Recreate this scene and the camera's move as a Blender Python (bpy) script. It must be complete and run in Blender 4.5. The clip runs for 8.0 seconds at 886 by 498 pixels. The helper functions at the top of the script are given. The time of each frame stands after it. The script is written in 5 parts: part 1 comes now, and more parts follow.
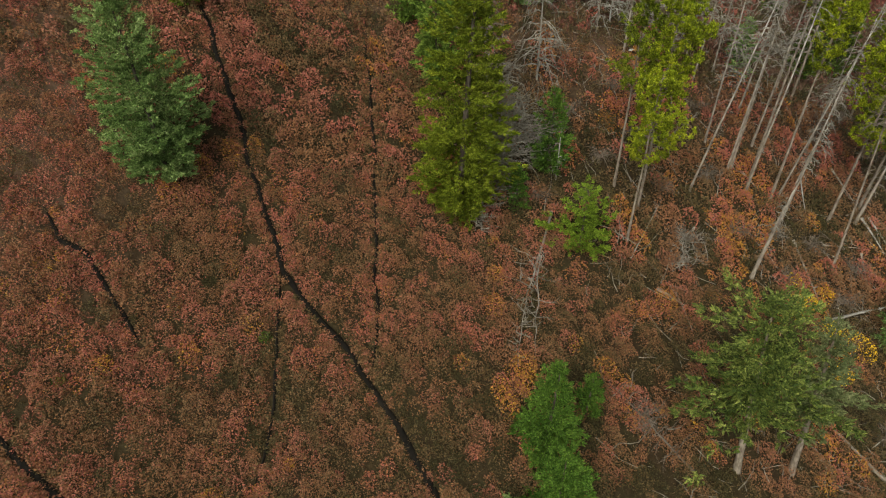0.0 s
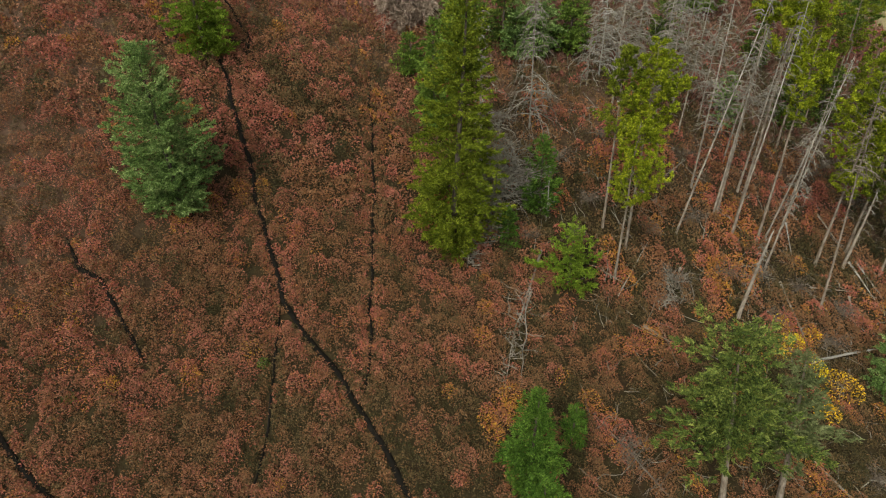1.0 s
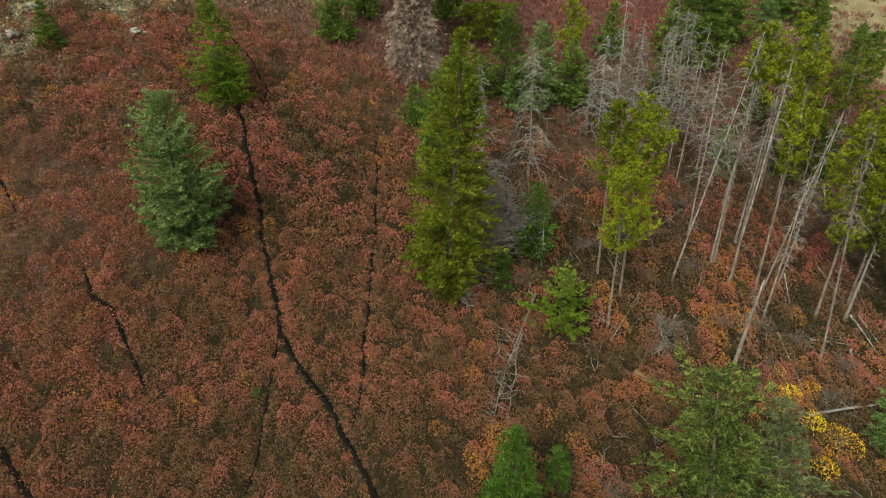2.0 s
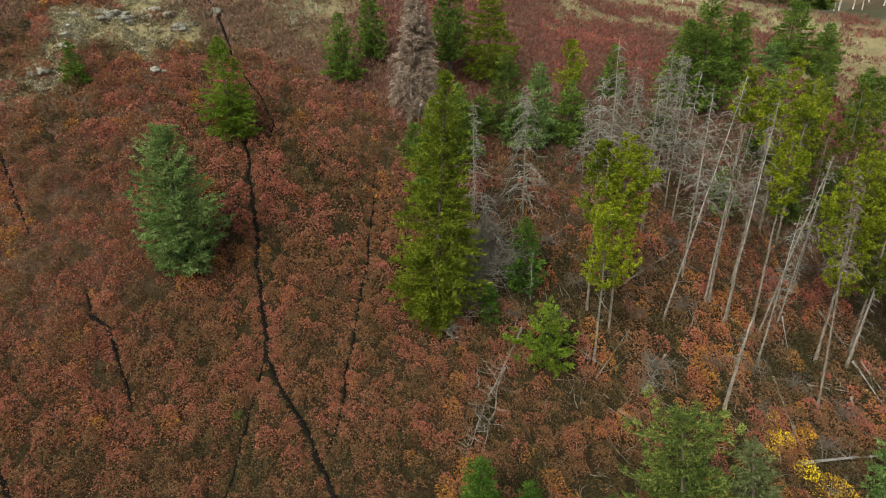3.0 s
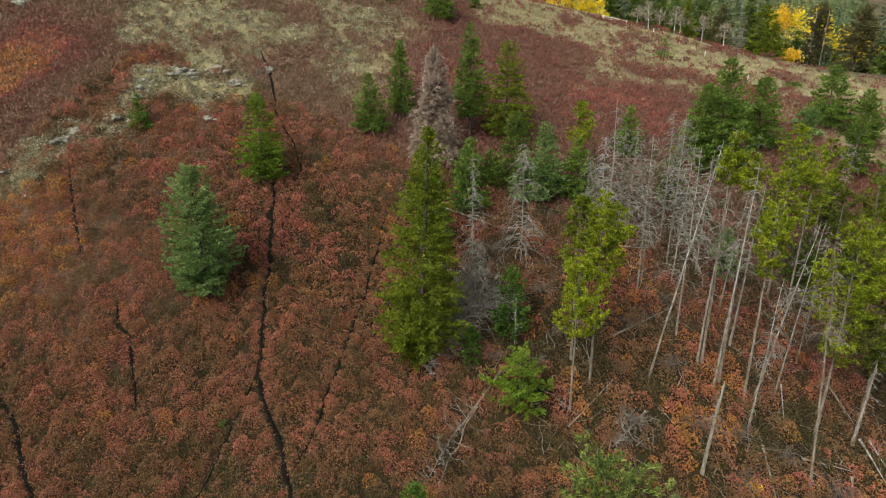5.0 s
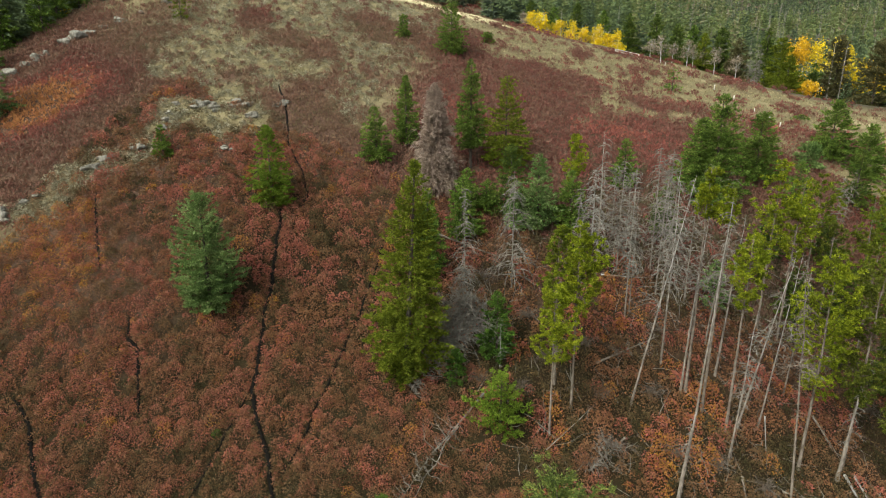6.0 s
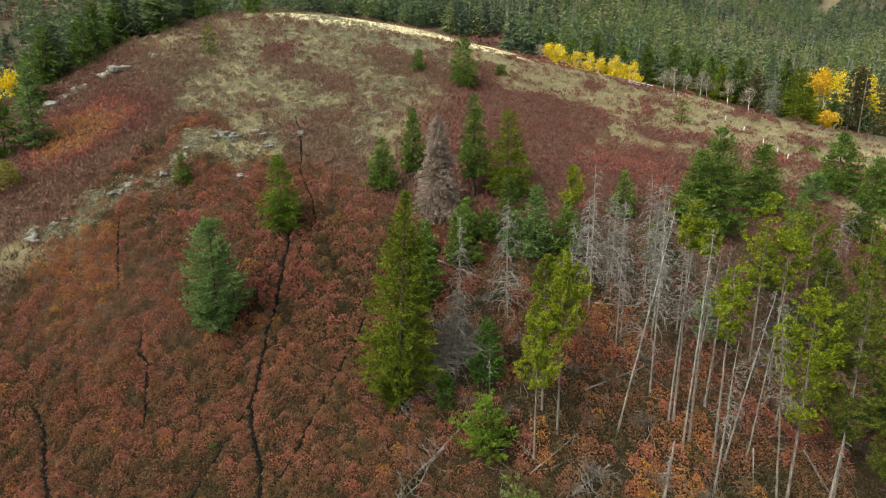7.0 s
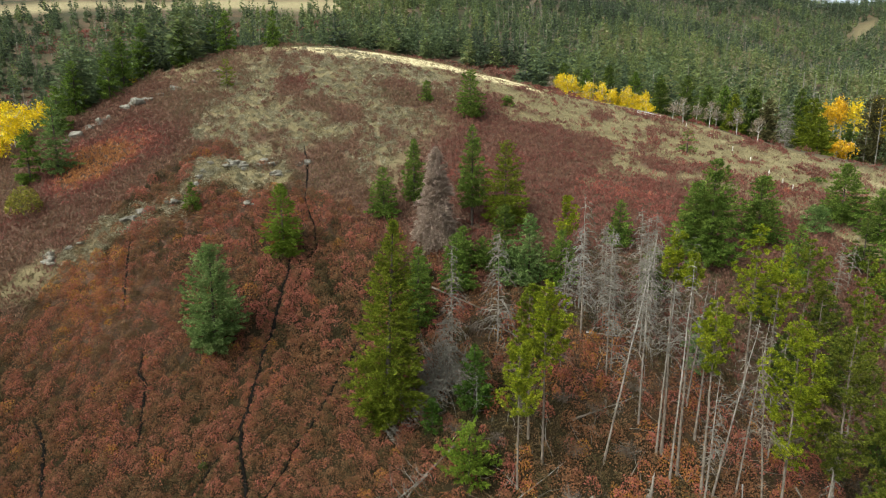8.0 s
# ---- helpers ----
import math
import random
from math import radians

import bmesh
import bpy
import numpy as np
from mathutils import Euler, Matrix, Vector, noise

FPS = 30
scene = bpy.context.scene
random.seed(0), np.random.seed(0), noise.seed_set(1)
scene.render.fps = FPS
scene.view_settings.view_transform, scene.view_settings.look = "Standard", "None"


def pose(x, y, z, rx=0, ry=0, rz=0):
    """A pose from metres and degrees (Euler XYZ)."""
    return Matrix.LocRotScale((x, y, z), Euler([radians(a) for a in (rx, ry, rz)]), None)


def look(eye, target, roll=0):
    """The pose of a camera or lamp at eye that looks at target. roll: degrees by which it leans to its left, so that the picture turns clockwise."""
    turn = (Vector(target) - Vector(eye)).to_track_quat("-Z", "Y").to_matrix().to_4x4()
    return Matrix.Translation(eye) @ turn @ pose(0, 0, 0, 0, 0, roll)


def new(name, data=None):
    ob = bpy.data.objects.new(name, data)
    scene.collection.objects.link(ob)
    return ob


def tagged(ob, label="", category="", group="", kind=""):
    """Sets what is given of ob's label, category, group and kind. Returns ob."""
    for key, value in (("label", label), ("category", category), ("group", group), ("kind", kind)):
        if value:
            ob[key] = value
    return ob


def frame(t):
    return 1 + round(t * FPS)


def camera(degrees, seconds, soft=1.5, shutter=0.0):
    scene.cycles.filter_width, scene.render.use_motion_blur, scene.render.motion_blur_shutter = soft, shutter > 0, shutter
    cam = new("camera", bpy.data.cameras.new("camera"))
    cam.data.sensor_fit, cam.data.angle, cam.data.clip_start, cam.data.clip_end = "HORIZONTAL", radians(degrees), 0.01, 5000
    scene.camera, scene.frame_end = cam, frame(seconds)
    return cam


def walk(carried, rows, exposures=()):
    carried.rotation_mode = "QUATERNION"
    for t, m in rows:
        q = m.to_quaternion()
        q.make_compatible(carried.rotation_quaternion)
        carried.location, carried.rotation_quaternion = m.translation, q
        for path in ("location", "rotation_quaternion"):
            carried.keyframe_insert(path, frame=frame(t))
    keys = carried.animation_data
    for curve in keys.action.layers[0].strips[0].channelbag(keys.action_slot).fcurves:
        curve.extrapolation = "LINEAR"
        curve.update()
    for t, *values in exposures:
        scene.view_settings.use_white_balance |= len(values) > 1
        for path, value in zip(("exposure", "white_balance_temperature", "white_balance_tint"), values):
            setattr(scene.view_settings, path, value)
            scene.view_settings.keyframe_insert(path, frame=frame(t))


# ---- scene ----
cam = camera(76.8, 8.0, soft=1.16)
PATH = [
    (0, (1.605, -1.025, 30.762), (1.544, 0.568, 29.554), -1.3),
    (0.5, (2.537, -2.525, 30.998), (2.459, -0.88, 29.862), -1.5),
    (1, (3.559, -3.803, 31.296), (3.448, -2.113, 30.233), -1.5),
    (1.5, (4.813, -4.809, 31.578), (4.654, -3.079, 30.586), -1.4),
    (2, (6.335, -5.555, 31.732), (6.137, -3.788, 30.816), -1.3),
    (3.5, (12.904, -6.499, 32.239), (12.539, -4.687, 31.474), -1.0),
    (4, (15.211, -6.893, 32.326), (14.79, -5.079, 31.599), -0.8),
    (4.5, (17.655, -7.43, 32.49), (17.148, -5.621, 31.806), -0.6),
    (6, (25.733, -9.093, 33.86), (25.03, -7.305, 33.305), -0.3),
    (6.5, (28.281, -9.544, 34.332), (27.529, -7.763, 33.818), -0.3),
    (7, (30.726, -9.694, 34.787), (29.912, -7.929, 34.316), -0.2),
    (7.5, (32.97, -9.502, 35.142), (32.101, -7.752, 34.715), -0.1),
    (8, (35.133, -9.038, 35.358), (34.228, -7.295, 34.977), -0.1),
]
EXPOSURE = [(0, 0.86, 6650, 0), (8, 1.12, 6250, 1)]
walk(cam, [(t, look(eye, target, roll)) for t, eye, target, roll in PATH], EXPOSURE)

# ---------------------------------------------------------------- sky and sun
SUN_ELEVATION, SUN_AZIMUTH = 48.0, 205.0
world = bpy.data.worlds.new("overcast_sky")
scene.world = world
world.use_nodes = True
wn = world.node_tree.nodes
sky = wn.new("ShaderNodeTexSky")
sky.sky_type = "NISHITA"
sky.sun_disc = False
sky.sun_elevation, sky.sun_rotation = radians(SUN_ELEVATION), radians(SUN_AZIMUTH)
sky.air_density, sky.dust_density, sky.ozone_density = 0.7, 5.0, 0.6
wn["Background"].inputs["Strength"].default_value = 0.15
veil = wn.new("ShaderNodeHueSaturation")
veil.inputs["Saturation"].default_value = 0.35
world.node_tree.links.new(sky.outputs["Color"], veil.inputs["Color"])
world.node_tree.links.new(veil.outputs["Color"], wn["Background"].inputs["Color"])

sun = new("sun", bpy.data.lights.new("sun", "SUN"))
sun.data.energy, sun.data.angle, sun.data.color = 1.2, radians(32), (1.0, 0.95, 0.87)
sx, sy = math.sin(radians(SUN_AZIMUTH)), math.cos(radians(SUN_AZIMUTH))
sun.matrix_world = look((sx * 50, sy * 50, 50 * math.tan(radians(SUN_ELEVATION))), (0, 0, 0))


# ---------------------------------------------------------------- materials
def shader(name, roughness=0.8):
    m = bpy.data.materials.new(name)
    m.use_nodes = True
    b = m.node_tree.nodes["Principled BSDF"]
    b.inputs["Roughness"].default_value = roughness
    b.inputs["Specular IOR Level"].default_value = 0.08
    return m, m.node_tree.nodes, m.node_tree.links, b


def ramp(nodes, stops):
    r = nodes.new("ShaderNodeValToRGB")
    e = r.color_ramp.elements
    while len(e) < len(stops):
        e.new(0.5)
    for el, (p, c) in zip(e, stops):
        el.position, el.color = p, (*c, 1)
    return r


def noise_node(nodes, links, scale, detail=4.0, coords="Object"):
    t = nodes.new("ShaderNodeTexCoord")
    n = nodes.new("ShaderNodeTexNoise")
    n.inputs["Scale"].default_value, n.inputs["Detail"].default_value = scale, detail
    links.new(t.outputs[coords], n.inputs["Vector"])
    return n


def mixed(nodes, links, kind, fac, a, b):
    m = nodes.new("ShaderNodeMix")
    m.data_type, m.blend_type = "RGBA", kind
    for socket, v in ((m.inputs[0], fac), (m.inputs[6], a), (m.inputs[7], b)):
        if isinstance(v, (int, float)):
            socket.default_value = v
        elif isinstance(v, tuple):
            socket.default_value = (*v, 1)
        else:
            links.new(v, socket)
    return m.outputs[2]


def ramp_of(n, l, tex, stops):
    r = ramp(n, stops)
    l.new(tex.outputs["Fac"], r.inputs["Fac"])
    return r.outputs["Color"]


def leaf_material(name, stops, patch_scale, spread=0.5, translucent=0.25, tone="", grain=12.0, depth=1.0):
    """Foliage: a hue per leaf or twig, drifting over the plant; tone: an attribute that sets the plant's own hue and
    any shade toned into it.
    """
    m, n, l, b = shader(name, 0.7)
    geo = n.new("ShaderNodeNewGeometry")
    if tone:
        src = n.new("ShaderNodeAttribute")
        src.attribute_name = tone
        base = src.outputs["Fac"]
    else:
        base = noise_node(n, l, patch_scale).outputs["Fac"]
    off = n.new("ShaderNodeMath")
    off.operation = "SUBTRACT"
    l.new(geo.outputs["Random Per Island"], off.inputs[0])
    off.inputs[1].default_value = 0.5
    mad = n.new("ShaderNodeMath")
    mad.operation = "MULTIPLY_ADD"
    l.new(off.outputs[0], mad.inputs[0])
    mad.inputs[1].default_value = spread
    l.new(base, mad.inputs[2])
    r = ramp(n, stops)
    l.new(mad.outputs[0], r.inputs["Fac"])
    leafy = ramp_of(n, l, noise_node(n, l, grain, 2), [(0.36, (1 - 0.75 * depth,) * 3), (0.5, (1 - 0.1 * depth,) * 3), (0.66, (1 + 0.65 * depth, 1 + 0.6 * depth, 1 + 0.55 * depth))])
    colour = mixed(n, l, "MULTIPLY", 1.0, r.outputs["Color"], leafy)
    l.new(colour, b.inputs["Base Color"])
    if translucent:
        tr = n.new("ShaderNodeBsdfTranslucent")
        l.new(colour, tr.inputs["Color"])
        mx = n.new("ShaderNodeMixShader")
        mx.inputs[0].default_value = translucent
        l.new(b.outputs[0], mx.inputs[1])
        l.new(tr.outputs[0], mx.inputs[2])
        l.new(mx.outputs[0], n["Material Output"].inputs["Surface"])
    return m


def bark_material(name, dark, light, scale=6.0, roughness=0.9, bleached=0.0):
    m, n, l, b = shader(name, roughness)
    t = n.new("ShaderNodeTexCoord")
    mp = n.new("ShaderNodeMapping")
    mp.inputs["Scale"].default_value = (1, 1, 0.25)
    l.new(t.outputs["Object"], mp.inputs["Vector"])
    fine = n.new("ShaderNodeTexNoise")
    fine.inputs["Scale"].default_value, fine.inputs["Detail"].default_value = scale, 6
    l.new(mp.outputs[0], fine.inputs["Vector"])
    broad = noise_node(n, l, 0.5, 2)
    r = ramp(n, [(0.3, dark), (0.65, light)])
    l.new(fine.outputs["Fac"], r.inputs["Fac"])
    c = mixed(n, l, "MULTIPLY", 0.6, r.outputs["Color"], ramp_of(n, l, broad, [(0.3, (0.55, 0.5, 0.45)), (0.7, (1, 1, 1))]))
    if bleached:
        # bark shed from the upper stem, bare wood below it
        z = n.new("ShaderNodeSeparateXYZ")
        l.new(t.outputs["Object"], z.inputs[0])
        up = n.new("ShaderNodeMath")
        up.operation = "MULTIPLY_ADD"
        l.new(broad.outputs["Fac"], up.inputs[0])
        up.inputs[1].default_value = 14.0
        l.new(z.outputs["Z"], up.inputs[2])
        shed = n.new("ShaderNodeMapRange")
        shed.inputs["From Min"].default_value, shed.inputs["From Max"].default_value = 14.0, 24.0
        shed.inputs["To Max"].default_value = bleached
        l.new(up.outputs[0], shed.inputs["Value"])
        c = mixed(n, l, "MIX", shed.outputs["Result"], c, ramp_of(n, l, fine, [(0.3, (0.2, 0.19, 0.165)), (0.65, (0.48, 0.46, 0.42))]))
    l.new(c, b.inputs["Base Color"])
    bump = n.new("ShaderNodeBump")
    bump.inputs["Strength"].default_value, bump.inputs["Distance"].default_value = 0.6, 0.03
    l.new(fine.outputs["Fac"], bump.inputs["Height"])
    l.new(bump.outputs[0], b.inputs["Normal"])
    return m


def ground_material():
    m, n, l, b = shader("hillside_soil_and_grass", 0.95)
    fine, mid, broad = noise_node(n, l, 3.0, 8), noise_node(n, l, 0.35, 5), noise_node(n, l, 0.05, 3)
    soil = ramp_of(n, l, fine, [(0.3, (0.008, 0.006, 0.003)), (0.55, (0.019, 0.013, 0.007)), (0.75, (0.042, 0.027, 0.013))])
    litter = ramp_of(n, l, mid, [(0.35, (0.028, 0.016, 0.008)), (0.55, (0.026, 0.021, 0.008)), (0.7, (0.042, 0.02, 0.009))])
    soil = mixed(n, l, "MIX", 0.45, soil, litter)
    grass = ramp_of(n, l, fine, [(0.3, (0.082, 0.064, 0.032)), (0.5, (0.154, 0.125, 0.066)), (0.7, (0.245, 0.203, 0.114))])
    green = ramp_of(n, l, mid, [(0.35, (0.09, 0.071, 0.036)), (0.5, (0.138, 0.121, 0.057)), (0.7, (0.225, 0.187, 0.103))])
    grass = mixed(n, l, "MIX", 0.5, grass, green)
    # sunlight on the crest painted as pale colour; also tints the tan far meadow
    pale = ramp_of(n, l, fine, [(0.3, (0.38, 0.31, 0.16)), (0.7, (0.72, 0.62, 0.38))])
    far = ramp_of(n, l, broad, [(0.38, (0.04, 0.04, 0.021)), (0.5, (0.058, 0.048, 0.027)), (0.62, (0.085, 0.058, 0.035))])
    brush = ramp_of(n, l, fine, [(0.3, (0.05, 0.031, 0.020)), (0.7, (0.12, 0.068, 0.046))])
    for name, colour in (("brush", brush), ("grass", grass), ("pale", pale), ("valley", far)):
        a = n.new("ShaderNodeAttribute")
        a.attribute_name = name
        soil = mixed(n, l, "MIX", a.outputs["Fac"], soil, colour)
    l.new(soil, b.inputs["Base Color"])
    bump = n.new("ShaderNodeBump")
    bump.inputs["Strength"].default_value, bump.inputs["Distance"].default_value = 0.8, 0.12
    l.new(fine.outputs["Fac"], bump.inputs["Height"])
    l.new(bump.outputs[0], b.inputs["Normal"])
    return m


MAT_GROUND = ground_material()
# one near-black colour for all the trail strips
MAT_TRAIL = bark_material("near_black_trail_soil", (0.003, 0.0025, 0.002), (0.009, 0.007, 0.005), 4.0)
SHRUB_HUES = [
    (0.00, (0.036, 0.034, 0.014)), (0.14, (0.070, 0.056, 0.024)), (0.27, (0.132, 0.087, 0.041)), (0.37, (0.172, 0.094, 0.050)),
    (0.47, (0.220, 0.108, 0.048)), (0.55, (0.202, 0.089, 0.055)), (0.64, (0.265, 0.115, 0.072)), (0.72, (0.318, 0.096, 0.080)),
    (0.82, (0.28, 0.130, 0.040)), (0.92, (0.40, 0.22, 0.028)), (1.0, (0.54, 0.38, 0.03))]
MAT_SHRUB = leaf_material("autumn_shrub_leaves", SHRUB_HUES, 1, 0.22, 0.25, "tone", 9.0, 0.6)
MAT_MIDSHRUB = leaf_material("rust_shrub_leaves", SHRUB_HUES, 1, 0.15, 0.25, "tone", 5.0, 0.38)
MAT_UPPER = leaf_material("faded_maroon_shrub_leaves", [
    (0.00, (0.070, 0.060, 0.030)), (0.12, (0.125, 0.10, 0.056)), (0.20, (0.165, 0.112, 0.068)), (0.38, (0.185, 0.104, 0.070)), (0.54, (0.150, 0.070, 0.052)),
    (0.66, (0.182, 0.068, 0.053)), (0.80, (0.29, 0.096, 0.072)), (1.0, (0.36, 0.17, 0.06))], 1, 0.16, 0.25, "tone", 3.0, 0.4)
MAT_GREENBUSH = leaf_material("green_bush_leaves", [(0.3, (0.03, 0.06, 0.012)), (0.7, (0.12, 0.17, 0.025))], 0.8)
MAT_YELLOWGREEN = leaf_material("yellow_green_leaves", [(0.2, (0.10, 0.11, 0.02)), (0.8, (0.34, 0.31, 0.05))], 0.6)
MAT_STALK = leaf_material("dead_stalks_and_sedge", [(0.2, (0.04, 0.03, 0.015)), (0.5, (0.085, 0.062, 0.028)), (0.85, (0.16, 0.11, 0.065))], 0.3, 0.5)
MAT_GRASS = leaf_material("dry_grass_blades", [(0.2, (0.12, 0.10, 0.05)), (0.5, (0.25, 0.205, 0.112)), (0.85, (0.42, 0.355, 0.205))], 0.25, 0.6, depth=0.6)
MAT_SAGE = leaf_material("pale_sagebrush_leaves", [(0.2, (0.15, 0.138, 0.088)), (0.55, (0.28, 0.255, 0.17)), (0.9, (0.42, 0.385, 0.28))], 0.5, 0.5, depth=0.6)
MAT_GREYFIR = leaf_material("grey_green_fir_needles", [(0.15, (0.045, 0.060, 0.022)), (0.5, (0.11, 0.13, 0.050)), (0.9, (0.22, 0.23, 0.11))], 0.5, 0.45, 0.34, depth=0.5)
MAT_SPRUCE = leaf_material("spruce_needles", [(0.15, (0.042, 0.074, 0.012)), (0.5, (0.108, 0.172, 0.026)), (0.9, (0.24, 0.315, 0.060))], 0.5, 0.55, 0.33, depth=0.85)
MAT_OLIVE = leaf_material("olive_spruce_needles", [(0.15, (0.048, 0.066, 0.006)), (0.5, (0.122, 0.153, 0.012)), (0.9, (0.245, 0.27, 0.028))], 0.45, 0.5, 0.33, depth=0.85)
MAT_DARKOLIVE = leaf_material("dark_olive_pine_needles", [(0.15, (0.042, 0.056, 0.008)), (0.5, (0.105, 0.124, 0.015)), (0.9, (0.21, 0.225, 0.032))], 0.45, 0.5, 0.33, depth=0.85)
MAT_BLUE = leaf_material("blue_spruce_needles", [(0.15, (0.058, 0.10, 0.027)), (0.5, (0.138, 0.214, 0.058)), (0.9, (0.31, 0.385, 0.155))], 0.5, 0.5, 0.33, depth=0.85)
MAT_FIR = leaf_material("dark_fir_needles", [(0.15, (0.030, 0.050, 0.011)), (0.5, (0.080, 0.118, 0.022)), (0.9, (0.195, 0.235, 0.036))], 0.5, 0.5, 0.3, depth=0.85)
MAT_MOSSFIR = leaf_material("mossy_fir_needles", [(0.15, (0.034, 0.054, 0.013)), (0.5, (0.096, 0.128, 0.028)), (0.9, (0.225, 0.25, 0.06))], 0.35, 0.6, 0.33, depth=0.9)
MAT_LIME = leaf_material("yellow_green_spruce_needles", [(0.15, (0.055, 0.088, 0.009)), (0.5, (0.125, 0.188, 0.018)), (0.9, (0.25, 0.325, 0.042))], 0.5, 0.5, 0.35, depth=0.75)
MAT_GREEN = leaf_material("bright_green_spruce_needles", [(0.15, (0.026, 0.058, 0.008)), (0.5, (0.070, 0.132, 0.018)), (0.9, (0.15, 0.235, 0.038))], 0.5, 0.5, 0.33, depth=0.85)
MAT_PINE = leaf_material("lodgepole_pine_needles", [(0.15, (0.072, 0.095, 0.007)), (0.5, (0.19, 0.23, 0.013)), (0.9, (0.38, 0.41, 0.026))], 0.5, 0.5, 0.35, depth=0.85)
MAT_BROWN = leaf_material("dead_brown_needles", [(0.2, (0.18, 0.138, 0.106)), (0.5, (0.32, 0.245, 0.19)), (0.9, (0.48, 0.38, 0.30))], 0.4, 0.4, depth=0.45)
MAT_YELLOW = leaf_material("yellow_aspen_leaves", [(0.1, (0.45, 0.33, 0.015)), (0.5, (0.80, 0.60, 0.015)), (0.9, (0.95, 0.80, 0.06))], 0.3, 0.5, 0.35)
MAT_TANTWIG = leaf_material("tan_last_leaves_and_twigs", [(0.2, (0.16, 0.125, 0.085)), (0.8, (0.34, 0.28, 0.20))], 0.5, 0.5)
MAT_AMBER = leaf_material("amber_aspen_leaves", [(0.1, (0.38, 0.22, 0.015)), (0.5, (0.72, 0.44, 0.02)), (0.9, (0.88, 0.62, 0.05))], 0.3, 0.5, 0.35)
MAT_FOREST = leaf_material("distant_conifer_needles", [(0.02, (0.052, 0.066, 0.044)), (0.35, (0.105, 0.14, 0.066)), (0.62, (0.165, 0.195, 0.066)), (0.95, (0.23, 0.19, 0.12))], 0.02, 0.22, 0.35, "tone", 0.9, 0.5)
MAT_BARK = bark_material("grey_brown_bark", (0.07, 0.055, 0.04), (0.24, 0.20, 0.16))
MAT_DARKBARK = bark_material("dark_spruce_bark", (0.035, 0.028, 0.02), (0.12, 0.098, 0.08))
MAT_PALEBARK = bark_material("pale_pine_bark", (0.085, 0.066, 0.05), (0.25, 0.21, 0.165))
MAT_SILVER = bark_material("weathered_silver_wood", (0.10, 0.082, 0.064), (0.29, 0.25, 0.203), bleached=0.5)
MAT_TWIG = bark_material("dead_grey_twigs", (0.098, 0.087, 0.072), (0.28, 0.255, 0.216), 3.0)
MAT_BRUSHWOOD = bark_material("brown_grey_dead_brushwood", (0.065, 0.052, 0.041), (0.19, 0.155, 0.125), 3.0)
MAT_BROWNWOOD = bark_material("red_brown_dead_twigs", (0.15, 0.105, 0.08), (0.36, 0.27, 0.22), 3.0)
MAT_BONE = bark_material("bleached_dead_wood", (0.15, 0.14, 0.122), (0.36, 0.345, 0.315), 3.0)
MAT_ASPEN = bark_material("white_aspen_bark", (0.25, 0.23, 0.2), (0.75, 0.73, 0.68), 3.0)
MAT_ROCK = bark_material("pale_lichened_limestone", (0.09, 0.084, 0.067), (0.26, 0.242, 0.20), 4.0)
MAT_POST = bark_material("sun_bleached_post_wood", (0.4, 0.37, 0.32), (0.75, 0.72, 0.66), 5.0)


# ---------------------------------------------------------------- the lie of the land
CUBIC = [19.62, 25.56, -2.75, -1.78, -19.7, -0.09, 2.95, 1.15, 0.69, 1.98]
BUMPS = [(-45, 45, 2.32), (-20, 35, -1.42), (5, 48, -1.05), (25, 45, -4.06), (42, 50, -3.3), (28, 60, 6.98),
         (8, 28, 2.32), (35, 30, 3.58), (-45, 75, -0.85), (45, 95, 5.08), (5, 85, 2.12)]
CREST = np.array([(-94, -60), (-92, 0), (-87, 28), (-82, 44), (-78, 56), (-75.5, 66), (-73, 84), (-70.5, 95), (-65, 104), (-53, 116),
                  (-38, 131), (-18, 134), (0, 139), (16, 141), (35, 130), (49, 123), (60, 119), (82, 112), (140, 70), (200, 0)], float)


def side_of_crest(x, y):
    """Metres beyond the crest line of the hill; negative on the near side."""
    best = np.full(x.shape, 1e9)
    sign = np.zeros(x.shape)
    for (ax, ay), (bx, by) in zip(CREST[:-1], CREST[1:]):
        dx, dy = bx - ax, by - ay
        u = np.clip(((x - ax) * dx + (y - ay) * dy) / (dx * dx + dy * dy), 0, 1)
        d = np.hypot(x - ax - u * dx, y - ay - u * dy)
        s = np.sign((y - ay) * dx - (x - ax) * dy)
        near = d < best - 1e-9
        best, sign = np.where(near, d, best), np.where(near, s, sign)
    return best * sign


def value_noise(x, y, scale, seed=0):
    x, y = np.asarray(x, float) / scale + 500, np.asarray(y, float) / scale + 500
    xi, yi = np.floor(x), np.floor(y)
    fx, fy = x - xi, y - yi
    fx, fy = fx * fx * (3 - 2 * fx), fy * fy * (3 - 2 * fy)

    def h(a, b):
        v = np.sin(a * 127.1 + b * 311.7 + seed * 74.7) * 43758.5453
        return v - np.floor(v)
    return (h(xi, yi) * (1 - fx) + h(xi + 1, yi) * fx) * (1 - fy) + (h(xi, yi + 1) * (1 - fx) + h(xi + 1, yi + 1) * fx) * fy


AZ = [-180, -90, -63, -50, -34, -15, 0, 7, 12, 20, 60, 180]
FOOT = [10, 15, 21, 39, 57, 50, 41, 35.5, 29, 20, 4, 10]
RISE = [0.2, 0.28, 0.33, 0.32, 0.32, 0.31, 0.2, 0.13, 0.135, 0.14, 0.1, 0.1]
RISE2 = [0, 0, 0, 0, 0, 0.02, 0.10, 0.155, 0.145, 0.14, 0.1, 0.0]


